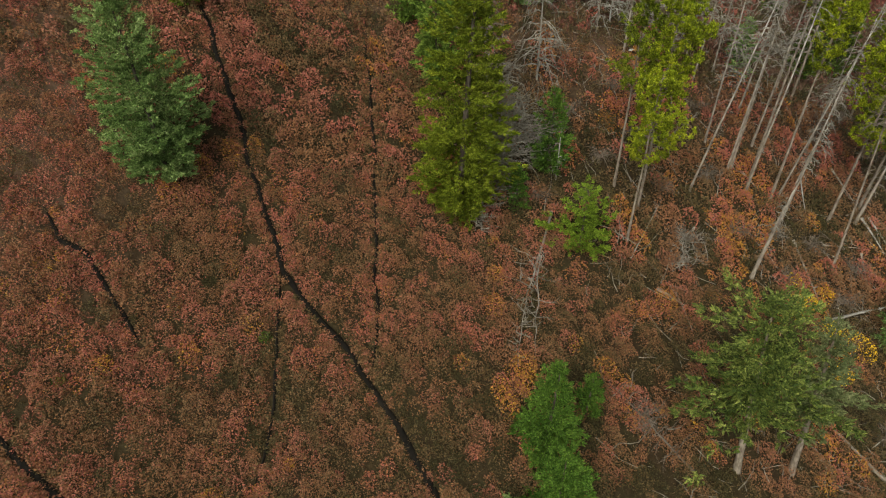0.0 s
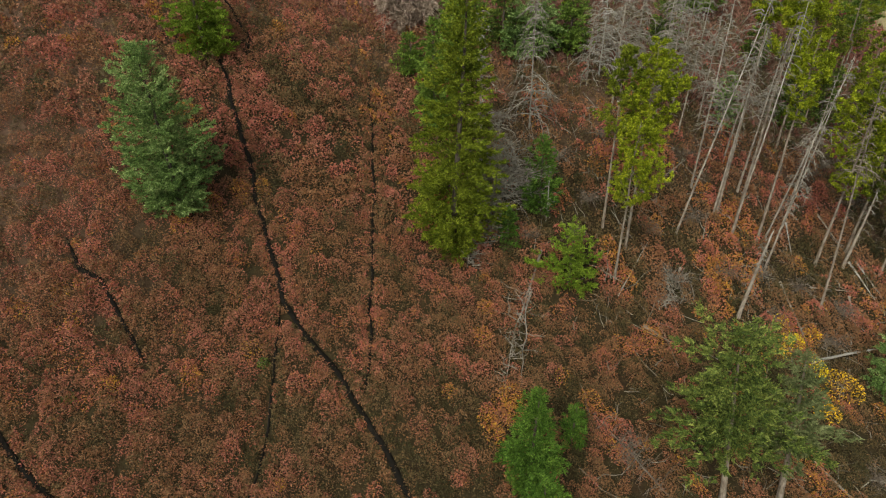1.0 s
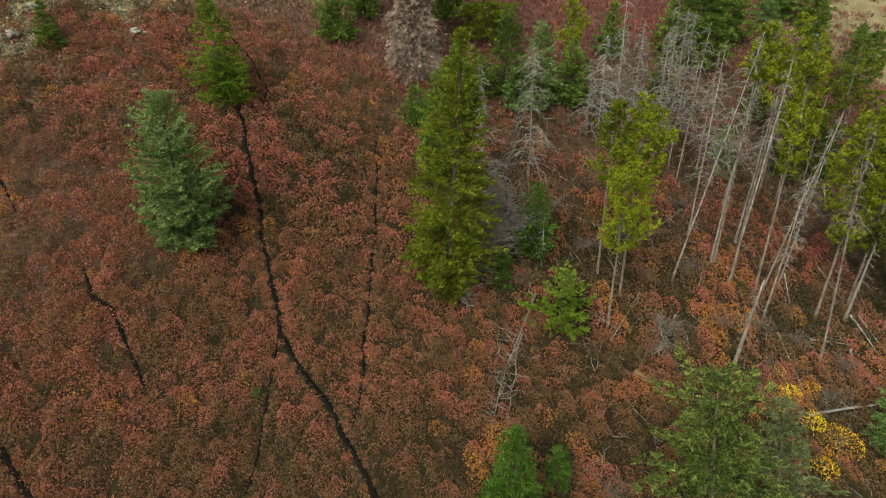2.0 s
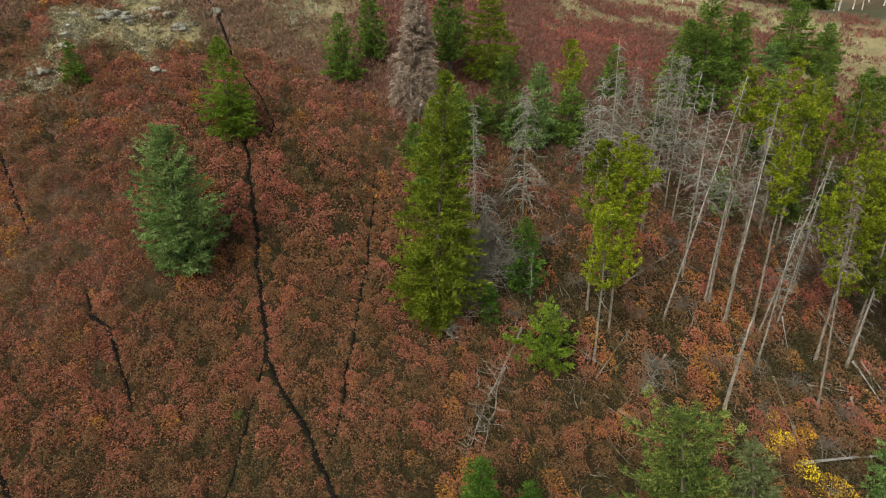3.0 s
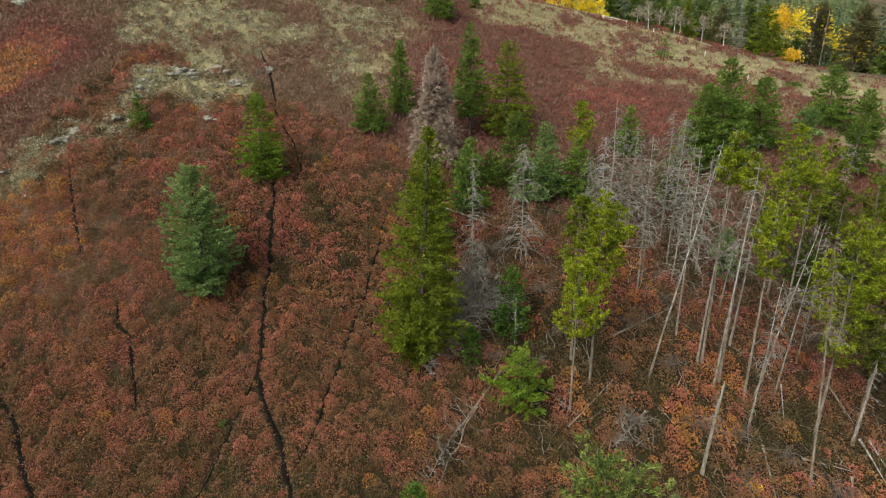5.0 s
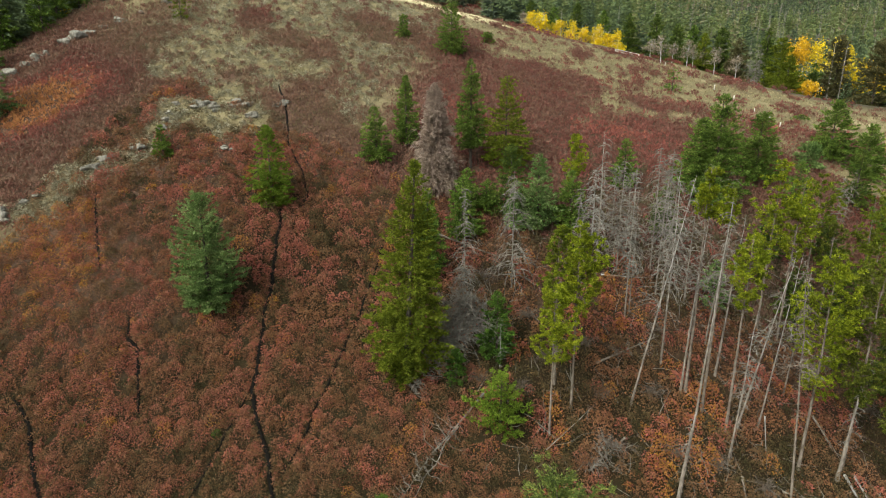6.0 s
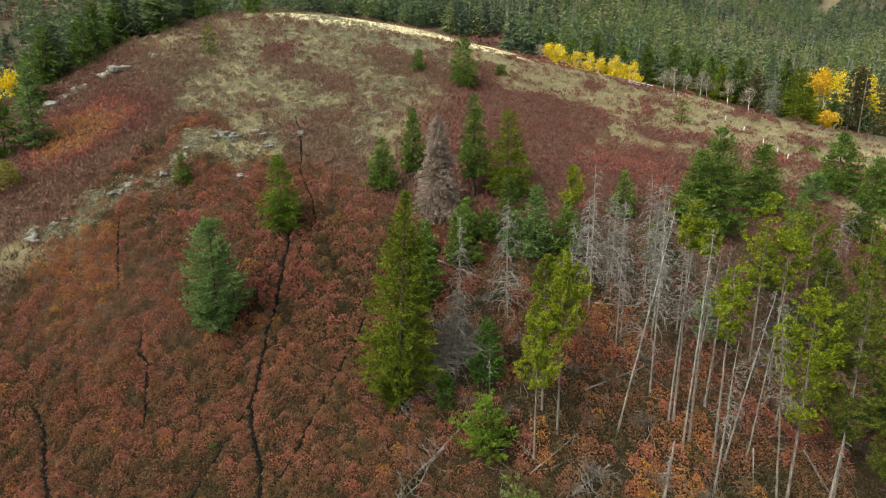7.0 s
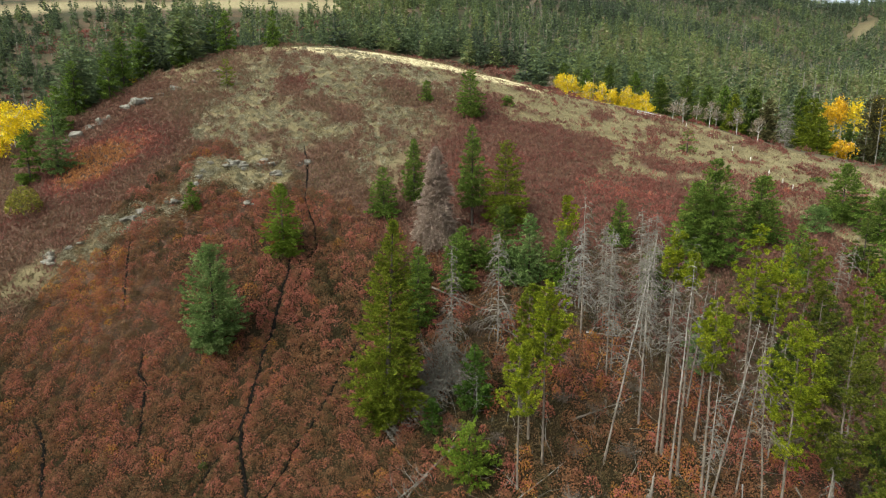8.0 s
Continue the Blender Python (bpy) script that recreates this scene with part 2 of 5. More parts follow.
def far_land(x, y):
    r, az = np.hypot(x - 15, y), np.degrees(np.arctan2(x - 15, y))
    d = r - 185
    up = np.where(d > 0, np.sqrt(d * d + 900) - 30, 0)
    up = np.minimum(up, 1000)
    z = np.interp(az, AZ, FOOT) + np.interp(az, AZ, RISE) * up + np.interp(az, AZ, RISE2) * np.clip(r - 600, 0, 620)
    roll = np.clip((r - 200) / 300, 0, 1)
    return z + roll * (22 * (value_noise(x, y, 170, 3) - 0.5) + 9 * (value_noise(x, y, 70, 4) - 0.5))


def land(x, y):
    """Height of the ground."""
    x, y = np.asarray(x, float), np.asarray(y, float)
    cx, cy = np.clip(x, -110, 110), np.clip(y, -30, 190)
    u, v = cx / 50, (cy - 70) / 50
    z = sum(c * u ** i * v ** j for c, (i, j) in zip(CUBIC, [(i, j) for i in range(4) for j in range(4 - i)]))
    for a, b, k in BUMPS:
        z = z + k * np.exp(-((cx - a) ** 2 + (cy - b) ** 2) / 512)
    d = np.maximum(side_of_crest(x, y) - 0.5, 0)
    z = z - np.where(d < 20, 0.012 * d * d, 4.8 + 0.48 * (d - 20))
    f = np.where(d > 0, far_land(x, y), -1e3)
    k = 3.0
    m = np.clip(0.5 + 0.5 * (f - z) / k, 0, 1)
    return np.where(f > -500, z * (1 - m) + f * m + k * m * (1 - m) * (d > 4), z)


def ground_at(x, y):
    return float(land(np.array([x]), np.array([y]))[0])


GRASS_SPOTS = [(-54, 75, 8), (-52.5, 66, 6), (-47, 74, 8), (-41, 78.5, 7), (-60, 80.5, 6), (-59, 88, 8), (-50.5, 97, 10), (-42, 92.5, 7), (-44.5, 103, 10), (-27.5, 93, 5), (-38.5, 74, 5), (-34.6, 79, 4),
               (-43.8, 57, 3.6), (-38.8, 60.5, 4.8), (-34.5, 63.3, 3.8), (-40.5, 64.8, 3.8), (-34, 112, 9),
               (-33, 118, 9), (-22, 124, 8), (-12, 122, 9), (0, 119, 15), (10, 117, 16), (16, 104, 8), (27, 118, 15), (38, 118, 12), (26, 132, 9),
               (43, 111, 8), (52, 113, 9), (62, 111, 9)]
STRIP_SPOTS = [(-43.4, 52.5, 2.2), (-41.8, 49.5, 2.2), (-44.7, 44.5, 2.6), (-46, 41, 2.8), (-46.2, 38, 2.4), (-47.5, 35.5, 2.4), (-49, 33, 2.6), (-51, 30, 2.6)]
SHRUB_SPOTS = [(8, 108, 5), (0, 106, 5), (30, 107, 5), (42, 104, 5), (52, 104, 5), (6, 127, 3), (20, 107, 4.5), (37, 118, 2.5), (-30, 100, 5), (-4, 98, 6),
               (-51.5, 87.5, 4), (-42.9, 84.8, 3.6), (-50.7, 59.8, 3), (-33.8, 102.6, 4.5), (-57.5, 59.3, 4.5), (-55, 53, 5), (-47.5, 62, 2.6), (-44, 69.5, 1.8), (-36, 86, 3.5)]


def grass_cover(x, y):
    g = np.full(np.shape(x), -1.0)
    for cx, cy, r in GRASS_SPOTS + STRIP_SPOTS:
        g = np.maximum(g, 1.25 - np.hypot(x - cx, y - cy) / r)
    s = side_of_crest(x, y)
    g = np.maximum(g, np.where(s > -27, 0.78, -1.0) * np.clip((x + 20) / 8, 0, 1) - (x < -12))
    g = np.maximum(g, 0.5 * np.clip((y - 70) / 12, 0, 1) * np.clip((-14 - x) / 8, 0, 1) - (y < 70) - (x > -14))
    for cx, cy, r in SHRUB_SPOTS:
        g = g - np.clip(1.3 - np.hypot(x - cx, y - cy) / r, 0, 1)
    knoll = np.clip((-30 - x) / 8, 0, 1)
    g = g - 0.05 + (1.0 - 0.5 * knoll) * (value_noise(x, y, 6, 1) - 0.5) + 0.8 * (value_noise(x, y, 1.9, 2) - 0.5)
    return np.clip(g * 1.25 + 0.05, 0, 0.95) * np.where((x < -38) & (y < 53), 0.7, 1.0)


# where the crest's sunlit strip is painted into the ground colour
def sunlit_crest_cover(x, y):
    s = side_of_crest(x, y)
    wide = np.interp(x, [-66, -60, -45, -20, -8, 60], [0, 4, 9, 6, 1.6, 1.2])
    return np.clip((wide + s + 3 * (value_noise(x, y, 4, 8) - 0.5)) / 3, 0, 1) * np.clip((np.interp(x, [-20, -8], [7.0, 0.3]) - s) / 2, 0, 1) * (x > -68)


# ---------------------------------------------------------------- mesh helpers
def mesh(name, verts, faces, material, smooth=False, attrs=None):
    """A mesh from arrays: faces is one (n, 3 or 4) array, or a list of such arrays."""
    faces = [np.asarray(f, np.int32) for f in (faces if isinstance(faces, list) else [faces]) if len(f)]
    me = bpy.data.meshes.new(name)
    verts = np.asarray(verts, np.float32)
    me.vertices.add(len(verts))
    me.vertices.foreach_set("co", verts.ravel())
    loops = np.concatenate([f.ravel() for f in faces])
    sizes = np.concatenate([np.full(len(f), f.shape[1], np.int32) for f in faces])
    me.loops.add(len(loops))
    me.loops.foreach_set("vertex_index", loops)
    me.polygons.add(len(sizes))
    me.polygons.foreach_set("loop_start", np.concatenate([[0], np.cumsum(sizes)[:-1]]).astype(np.int32))
    if smooth:
        me.polygons.foreach_set("use_smooth", np.ones(len(sizes), bool))
    me.materials.append(material)
    for key, values in (attrs or {}).items():
        me.attributes.new(key, "FLOAT", "POINT").data.foreach_set("value", np.asarray(values, np.float32))
    me.update(calc_edges=True)
    me.validate()
    return me


def part(name, me, parent, label=""):
    ob = new(name, me)
    ob.parent = parent
    if name in ("bough_mass", "branchwork", "dead_twig_mass", "crown"):
        ob["kind"] = "stuff"
    return tagged(ob, label) if label else ob


def thing(name, label, category, m, group="", kind=""):
    ob = new(name)
    ob.empty_display_size = 0.3
    ob.matrix_world = m
    return tagged(ob, label, category, group, kind)


def unit(v):
    return v / np.maximum(np.linalg.norm(v, axis=-1, keepdims=True), 1e-9)


def tubes(paths, radii, sides=4):
    """Round bars along many paths at once: paths (b, k, 3), radii (b, k)."""
    paths, radii = np.asarray(paths, float), np.asarray(radii, float)
    b, k, _ = paths.shape
    tan = unit(np.gradient(paths, axis=1))
    ref = np.where(np.abs(tan[..., 2:3]) > 0.9, np.array([1.0, 0, 0]), np.array([0, 0, 1.0]))
    n1 = unit(np.cross(tan, ref))
    n2 = np.cross(tan, n1)
    a = np.arange(sides) * 2 * np.pi / sides
    ring = paths[:, :, None] + radii[:, :, None, None] * (np.cos(a)[:, None] * n1[:, :, None] + np.sin(a)[:, None] * n2[:, :, None])
    verts = ring.reshape(-1, 3)
    i = np.arange(b * k * sides).reshape(b, k, sides)
    j = np.roll(i, -1, 2)
    quads = np.stack([i[:, :-1], j[:, :-1], j[:, 1:], i[:, 1:]], -1).reshape(-1, 4)
    caps = [i[:, -1].reshape(-1, sides)] if sides in (3, 4) else [np.stack([i[:, -1, 0:1].repeat(sides - 2, 1), i[:, -1, 1:-1], i[:, -1, 2:]], -1).reshape(-1, 3)]
    return verts, [quads] + caps


def kites(base, direction, length, width, rng, flat=0.6):
    """Leaf-shaped four-cornered blades, each with a slight fold."""
    base, direction = np.asarray(base, float), unit(np.asarray(direction, float))
    n = len(base)
    side = rng.normal(size=(n, 3)) * (1 - flat) + np.cross(direction, [0, 0, 1.0]) * flat
    side = unit(side - (side * direction).sum(1, keepdims=True) * direction)
    length, width = np.broadcast_to(length, n)[:, None], np.broadcast_to(width, n)[:, None]
    mid = base + direction * length * 0.5
    sag = np.cross(direction, side) * width * 0.25
    v = np.stack([base, mid + side * width / 2 + sag, base + direction * length, mid - side * width / 2 + sag], 1).reshape(-1, 3)
    return v, np.arange(4 * n).reshape(n, 4)


def leaf_blades(base, direction, length, width, rng, flat=0.0):
    """Small three-cornered leaf sprays."""
    base, direction = np.asarray(base, float), unit(np.asarray(direction, float))
    n = len(base)
    side = unit(unit(np.cross(direction, rng.normal(size=(n, 3)))) * (1 - flat) + np.cross(direction, [0, 0, 1.0]) * flat)
    length, width = np.broadcast_to(length, n)[:, None], np.broadcast_to(width, n)[:, None]
    v = np.stack([base - side * width / 2, base + side * width / 2, base + direction * length], 1).reshape(-1, 3)
    return v, np.arange(3 * n).reshape(n, 3)


def joined(pieces):
    """One vertex array and face list out of several (verts, faces)."""
    vs, fs, at = [], {3: [], 4: []}, 0
    for v, f in pieces:
        for g in (f if isinstance(f, list) else [f]):
            if len(g):
                fs[g.shape[1]].append(np.asarray(g) + at)
        vs.append(v)
        at += len(v)
    return np.concatenate(vs), [np.concatenate(f) for f in fs.values() if f]


def trunk_mesh(rng, h, r, material, tip=0.12, wobble=0.02, sides=8, broken=False):
    k = 12
    s = np.linspace(0, 1, k)
    path = np.zeros((1, k, 3))
    path[0, :, 2] = s * h
    path[0, :, :2] = np.cumsum(rng.normal(size=(k, 2)) * wobble * h / k, 0) * s[:, None]
    rad = r * ((1 - s) ** 0.8 * (1 - tip) + tip)
    rad[0] *= 1.35
    path[0, 0, 2] = -0.6
    v, f = tubes(path, rad[None], sides)
    if broken:
        v[-sides:, 2] += rng.uniform(-0.5, 0.5, sides)
    return mesh("trunk", v, f, material, True), path[0]


# ---------------------------------------------------------------- trees
def spruce_crown(rng, h, w, base=0.06, density=1.0, profile=0.7, twig=0.42, droop=0.35, ragged=0.25, swell=3.4):
    """Whorls of drooping boughs, each a flat spray of needle twigs."""
    count = int(h * 15 * density)
    u = np.sort(rng.random(count) ** 1.15)
    z0 = h * (base + (0.985 - base) * u)
    full = (1 - u) ** profile * np.clip(0.42 + u * swell, 0, 1)
    az = np.arange(count) * 2.39996 + rng.normal(size=count) * 0.5
    lobes = 1 + 0.16 * np.sin(az * 3 + u * 9 + rng.random() * 6) + 0.08 * np.sin(az * 2 - u * 23)
    length = np.maximum(w * 0.68 * full * lobes * (1 - ragged * rng.random(count)), 0.12)
    # each bough carries sprigs, each sprig a tuft of needle twigs turned up and out
    sprigs = np.clip((2 + length * 3.4) * density ** 0.5, 2, 16).astype(int)
    si = np.repeat(np.arange(count), sprigs)
    n = len(si)
    s = 0.04 + 0.96 * rng.random(n) ** 0.72
    out = np.stack([np.cos(az), np.sin(az), np.zeros(count)], 1)[si]
    tang = np.stack([-out[:, 1], out[:, 0], np.zeros(n)], 1)
    L, U = length[si], u[si]
    lift = np.interp(U, [0, 0.5, 1], [-0.15, 0.1, 0.9])
    rise = L * (lift * s - droop * (1 - U) * s * s + 0.18 * s ** 4)
    side = rng.choice([-1, 1], n)
    spread = 0.30 * L * (1.05 - s) * rng.random(n) + 0.03
    p = out * (L * s)[:, None] + tang * (side * spread)[:, None]
    p[:, 2] = z0[si] + rise + rng.normal(size=n) * 0.04
    per = 11
    bi = np.repeat(np.arange(n), per)
    m = len(bi)
    d = out[bi] * rng.uniform(0.3, 1.2, m)[:, None] + tang[bi] * (side[bi] * rng.uniform(-0.3, 0.8, m))[:, None] + rng.normal(size=(m, 3)) * 0.3
    d[:, 2] += rng.uniform(-0.3, 0.85, m)
    q = p[bi] + rng.normal(size=(m, 3)) * [0.09, 0.09, 0.05] * (twig / 0.4)
    ln = twig * rng.uniform(0.5, 1.15, m) * (0.5 + 0.5 * np.sqrt(1 - U[bi]))
    return leaf_blades(q, d, ln, ln * rng.uniform(0.28, 0.48, m), rng)


def spruce(x, y, h, w, label, needles, density=1.0, base=0.06, twig=0.42, bark=None, lean=(0, 0), group="", seed=0, **shape):
    rng = np.random.default_rng(int(abs(x) * 100 + abs(y) * 10) + seed)
    t = thing("spruce_tree", label, "conifer tree", pose(x, y, ground_at(x, y) - 0.1, lean[0], lean[1]) @ pose(0, 0, 0, 0, 0, rng.uniform(0, 360)), group)
    me, _ = trunk_mesh(rng, h * 0.99, 0.012 * h + 0.06, bark or MAT_DARKBARK, 0.05)
    part("trunk", me, t)
    part("crown", mesh("crown", *spruce_crown(rng, h, w, base, density, twig=twig, **shape), needles), t)
    return t


def pine(x, y, h, w, crown_from, label, density=1.0, lean=(0, 0), group="lodgepole pines", needles=None):
    """A tall bare trunk, dead lower twigs, and needle tufts on crooked upper boughs."""
    rng = np.random.default_rng(int(abs(x) * 100 + abs(y) * 10))
    t = thing("lodgepole_pine", label, "pine tree", pose(x, y, ground_at(x, y) - 0.1, lean[0], lean[1]) @ pose(0, 0, 0, 0, 0, rng.uniform(0, 360)), group)
    w *= 1.1
    me, axis = trunk_mesh(rng, h * 0.98, 0.005 * h + 0.045, MAT_PALEBARK, 0.1, 0.03)
    part("trunk", me, t)
    nb = int(34 * density * (h * (1 - crown_from)) / 8) + 8
    u = np.sort(rng.random(nb))
    z = h * (crown_from + (0.97 - crown_from) * u)
    az = np.arange(nb) * 2.39996 + rng.normal(size=nb) * 0.6
    L = w / 2 * np.clip(np.interp(u, [0, 0.15, 0.45, 0.75, 1], [0.55, 0.95, 1.05, 0.7, 0.22]) * rng.uniform(0.5, 1.2, nb), 0.2, 9)
    k = np.linspace(0, 1, 5)
    out = np.stack([np.cos(az), np.sin(az), np.zeros(nb)], 1)
    path = out[:, None] * (L[:, None] * k)[:, :, None]
    path[:, :, 2] = z[:, None] + L[:, None] * (0.1 * k + 0.6 * k ** 2)
    part("bough_mass", mesh("bough_mass", *tubes(path, 0.035 * (1 - 0.8 * k)[None] * np.ones((nb, 1)), 3), MAT_BARK), t)
    per = np.clip(L * 6.5 * density, 4, 18).astype(int)
    bi = np.repeat(np.arange(nb), per)
    s = 0.3 + 0.75 * rng.random(len(bi)) ** 0.7
    c = out[bi] * (L[bi] * s)[:, None] + rng.normal(size=(len(bi), 3)) * (0.13 * L[bi])[:, None] * [1, 1, 0.9]
    c[:, 2] += z[bi] + L[bi] * (0.1 * s + 0.6 * s * s)
    blades = 26
    ci = np.repeat(np.arange(len(c)), blades)
    d = rng.normal(size=(len(ci), 3)) * [1, 1, 0.8] + out[bi][ci] * 0.4 + [0, 0, 0.75]
    ln = rng.uniform(0.2, 0.36, len(ci))
    part("crown", mesh("crown", *leaf_blades(c[ci] + d * 0.03, d, ln, ln * rng.uniform(0.3, 0.44, len(ci)), rng), needles or MAT_PINE), t)
    nd = int(h * crown_from * 4.0)
    part("dead_twig_mass", mesh("dead_twig_mass", *bare_boughs(rng, nd, h * 0.25, h * (crown_from + 0.22), lambda q: 0.5 + 0.9 * q, 2, 0.5, 0.022), MAT_TWIG), t, "bare grey lower branches")
    return t


def bare_boughs(rng, count, z_from, z_to, reach, forks=3, droop=0.35, thick=0.026):
    """Leafless boughs that rise, arch over and hang, with curling side twigs."""
    count = max(count, 3)
    q = np.sort(rng.random(count))
    z = z_from + (z_to - z_from) * q
    az = np.arange(count) * 2.39996 + rng.normal(size=count) * 0.7
    L = np.array([reach(v) for v in q]) * np.where(rng.random(count) < 0.2, rng.uniform(0.2, 0.5, count), rng.uniform(0.65, 1.15, count))
    k = np.linspace(0, 1, 6)
    out = np.stack([np.cos(az), np.sin(az), np.zeros(count)], 1)
    tang = np.stack([-out[:, 1], out[:, 0], np.zeros(count)], 1)
    path = out[:, None] * (L[:, None] * (k - 0.18 * max(droop, 0) * k ** 3))[:, :, None]
    path += tang[:, None] * (L * rng.normal(size=count) * 0.22)[:, None, None] * (k ** 2)[None, :, None]
    bend = rng.uniform(0.5, 1.35, count)[:, None] * droop
    rise = rng.uniform(0.1, 0.5, count)[:, None]
    path[:, :, 2] = z[:, None] + L[:, None] * (rise * k - 1.35 * bend * k ** 2.2)
    path[:, 1:] += rng.normal(size=(count, 5, 3)) * 0.035 * L[:, None, None]
    pieces = [tubes(path, thick * (1 - 0.8 * k)[None] * rng.uniform(0.6, 1.25, (count, 1)), 3)]
    bi = np.repeat(np.arange(count), forks)
    at = rng.integers(1, 5, len(bi))
    start = path[bi, at]
    d = unit(out[bi] * 0.8 + tang[bi] * (rng.choice([-1, 1], len(bi)) * rng.uniform(0.4, 1.1, len(bi)))[:, None] + rng.normal(size=(len(bi), 3)) * [0.15, 0.15, 0.3])
    m = np.linspace(0, 1, 3)
    ln = L[bi] * rng.uniform(0.2, 0.5, len(bi))
    twig = start[:, None] + d[:, None] * ln[:, None, None] * m[None, :, None]
    twig[:, :, 2] -= (ln * droop * rng.uniform(0.2, 1.1, len(bi)))[:, None] * m ** 2
    pieces.append(tubes(twig, thick * 0.5 * (1 - 0.75 * m)[None] * np.ones((len(bi), 1)), 3))
    return joined(pieces)


def snag(x, y, h, w, label, bough_from=0.3, boughs=5.0, r=0.0, lean=(0, 0), wood=None, broken=False, droop=0.7, forks=3, name="dead_tree", m=None, group="standing dead trees", thick=0.058, crook=0.035):
    rng = np.random.default_rng(int(abs(x) * 100 + abs(y) * 10) + 7)
    t = thing(name, label, "dead tree", m if m is not None else pose(x, y, ground_at(x, y) - 0.1, lean[0], lean[1], 0), group)
    me, _ = trunk_mesh(rng, h, r or (0.0046 * h + 0.03) * rng.uniform(0.75, 1.2), wood or MAT_SILVER, 0.4 if broken else 0.08, crook, broken=broken)
    part("trunk", me, t)
    n = int((1 - bough_from) * h * boughs * 0.85)
    if n > 2:
        pieces = [bare_boughs(rng, n, h * bough_from, h * 0.98, lambda q: w * 0.95 * (1.0 - 0.85 * q) ** 0.8, forks + 2, droop, thick)]
        if bough_from >= 0.3 and m is None:
            pieces.append(bare_boughs(rng, int(h * 2.2), h * 0.12, h * (bough_from + 0.1), lambda q: 0.45 + 0.9 * q, 1, 0.5, 0.03))
        part("branchwork", mesh("branchwork", *joined(pieces), MAT_TWIG if wood is None else wood), t)
    return t


def fallen(x0, y0, x1, y1, w, label, r=0.12, bough_from=0.15, boughs=5.0, up=0.25, tip_up=0.2, wood=None, name="fallen_dead_tree", forks=3, crook=0.05):
    a, b = Vector((x0, y0, ground_at(x0, y0) + up)), Vector((x1, y1, ground_at(x1, y1) + tip_up))
    m = Matrix.Translation(a) @ (b - a).to_track_quat("Z", "Y").to_matrix().to_4x4()
    return snag(x0, y0, (b - a).length, w, label, bough_from, boughs, r, wood=wood, name=name, m=m, group="fallen dead wood", droop=0.25, forks=forks, thick=0.06, crook=crook)


def aspen(x, y, h, w, label, leaves, count=420, size=0.34, trunk=None, crown_from=0.28, name="aspen_tree", group="aspens"):
    rng = np.random.default_rng(int(abs(x) * 100 + abs(y) * 10) + 3)
    t = thing(name, label, "aspen tree", pose(x, y, ground_at(x, y) - 0.1, rng.normal() * 2, rng.normal() * 2, rng.uniform(0, 360)), group)
    me, _ = trunk_mesh(rng, h * 0.9, 0.008 * h + 0.05, trunk or MAT_ASPEN, 0.1, 0.05)
    part("trunk", me, t)
    part("bough_mass", mesh("bough_mass", *bare_boughs(rng, 22, h * 0.35, h * 0.92, lambda q: w / 2 * (0.95 - 0.5 * q), 3, -0.6, 0.03), trunk or MAT_ASPEN), t)
    if leaves:
        lumps = 16
        u = rng.random(lumps)
        lc = rng.normal(size=(lumps, 3)) * [w * 0.22, w * 0.22, 0] + np.stack([0 * u, 0 * u, h * (crown_from + (0.92 - crown_from) * u)], 1)
        lc[:, :2] *= (1.25 - u)[:, None]
        i = rng.integers(0, lumps, count)
        p = lc[i] + rng.normal(size=(count, 3)) * [w * 0.12, w * 0.12, h * 0.05]
        part("crown", mesh("crown", *kites(p, rng.normal(size=(count, 3)) + [0, 0, -0.3], size * rng.uniform(0.6, 1.2, count), size * 0.8, rng, 0.1), leaves), t)
    return t


# ---------------------------------------------------------------- the ground
def spaced(a, b, step, reach):
    """Even steps from a to b, then ever wider ones out to reach."""
    out = list(np.arange(a, b + 0.01, step))
    s, v = step, b
    while v < reach:
        s = min(s * 1.09, 60)
        v += s
        out.append(v)
    s, v = step, a
    while v > -reach:
        s = min(s * 1.09, 60)
        v -= s
        out.insert(0, v)
    return np.array(out)


def build_ground():
    xs, ys = spaced(-82, 66, 1.3, 2600), spaced(8, 142, 1.3, 2600)
    gx, gy = np.meshgrid(xs, ys)
    x, y = gx.ravel(), gy.ravel()
    z = land(x, y) + 0.18 * (value_noise(x, y, 2.3, 5) - 0.5)
    nx, ny = len(xs), len(ys)
    i = np.arange(nx * ny).reshape(ny, nx)
    quads = np.stack([i[:-1, :-1], i[:-1, 1:], i[1:, 1:], i[1:, :-1]], -1).reshape(-1, 4)
    s = side_of_crest(x, y)
    r = np.hypot(x - 15, y)
    az = np.degrees(np.arctan2(x - 15, y))
    meadow = np.clip(2 - np.abs(r - np.interp(az, [-75, -45, -30], [575, 540, 515]) - 30 * (value_noise(x, y, 90, 6) - 0.5)) / 26, 0, 1) * (az < -34) * (az > -76)
    bare = np.clip(1.3 - np.hypot((x - 176 - 0.25 * (y - 980)) / 13, (y - 980) / 90), 0, 1)
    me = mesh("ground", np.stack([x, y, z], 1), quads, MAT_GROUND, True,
              {"brush": np.maximum(np.clip((y - 52) / 14, 0, 1), 0.85 * np.clip((-20 - x) / 16, 0, 1) * np.clip((y - 22) / 12, 0, 1)), "grass": np.maximum(grass_cover(x, y), np.maximum(meadow, bare)), "pale": np.maximum(sunlit_crest_cover(x, y), 0.2 * meadow), "valley": np.clip((s - 4) / 8, 0, 1) * (1 - meadow) * (1 - bare)})
    return tagged(new("ground", me), "autumn hillside with dark soil, dry tan grass and a crest painted pale as sunlit", "ground", kind="structure")


build_ground()

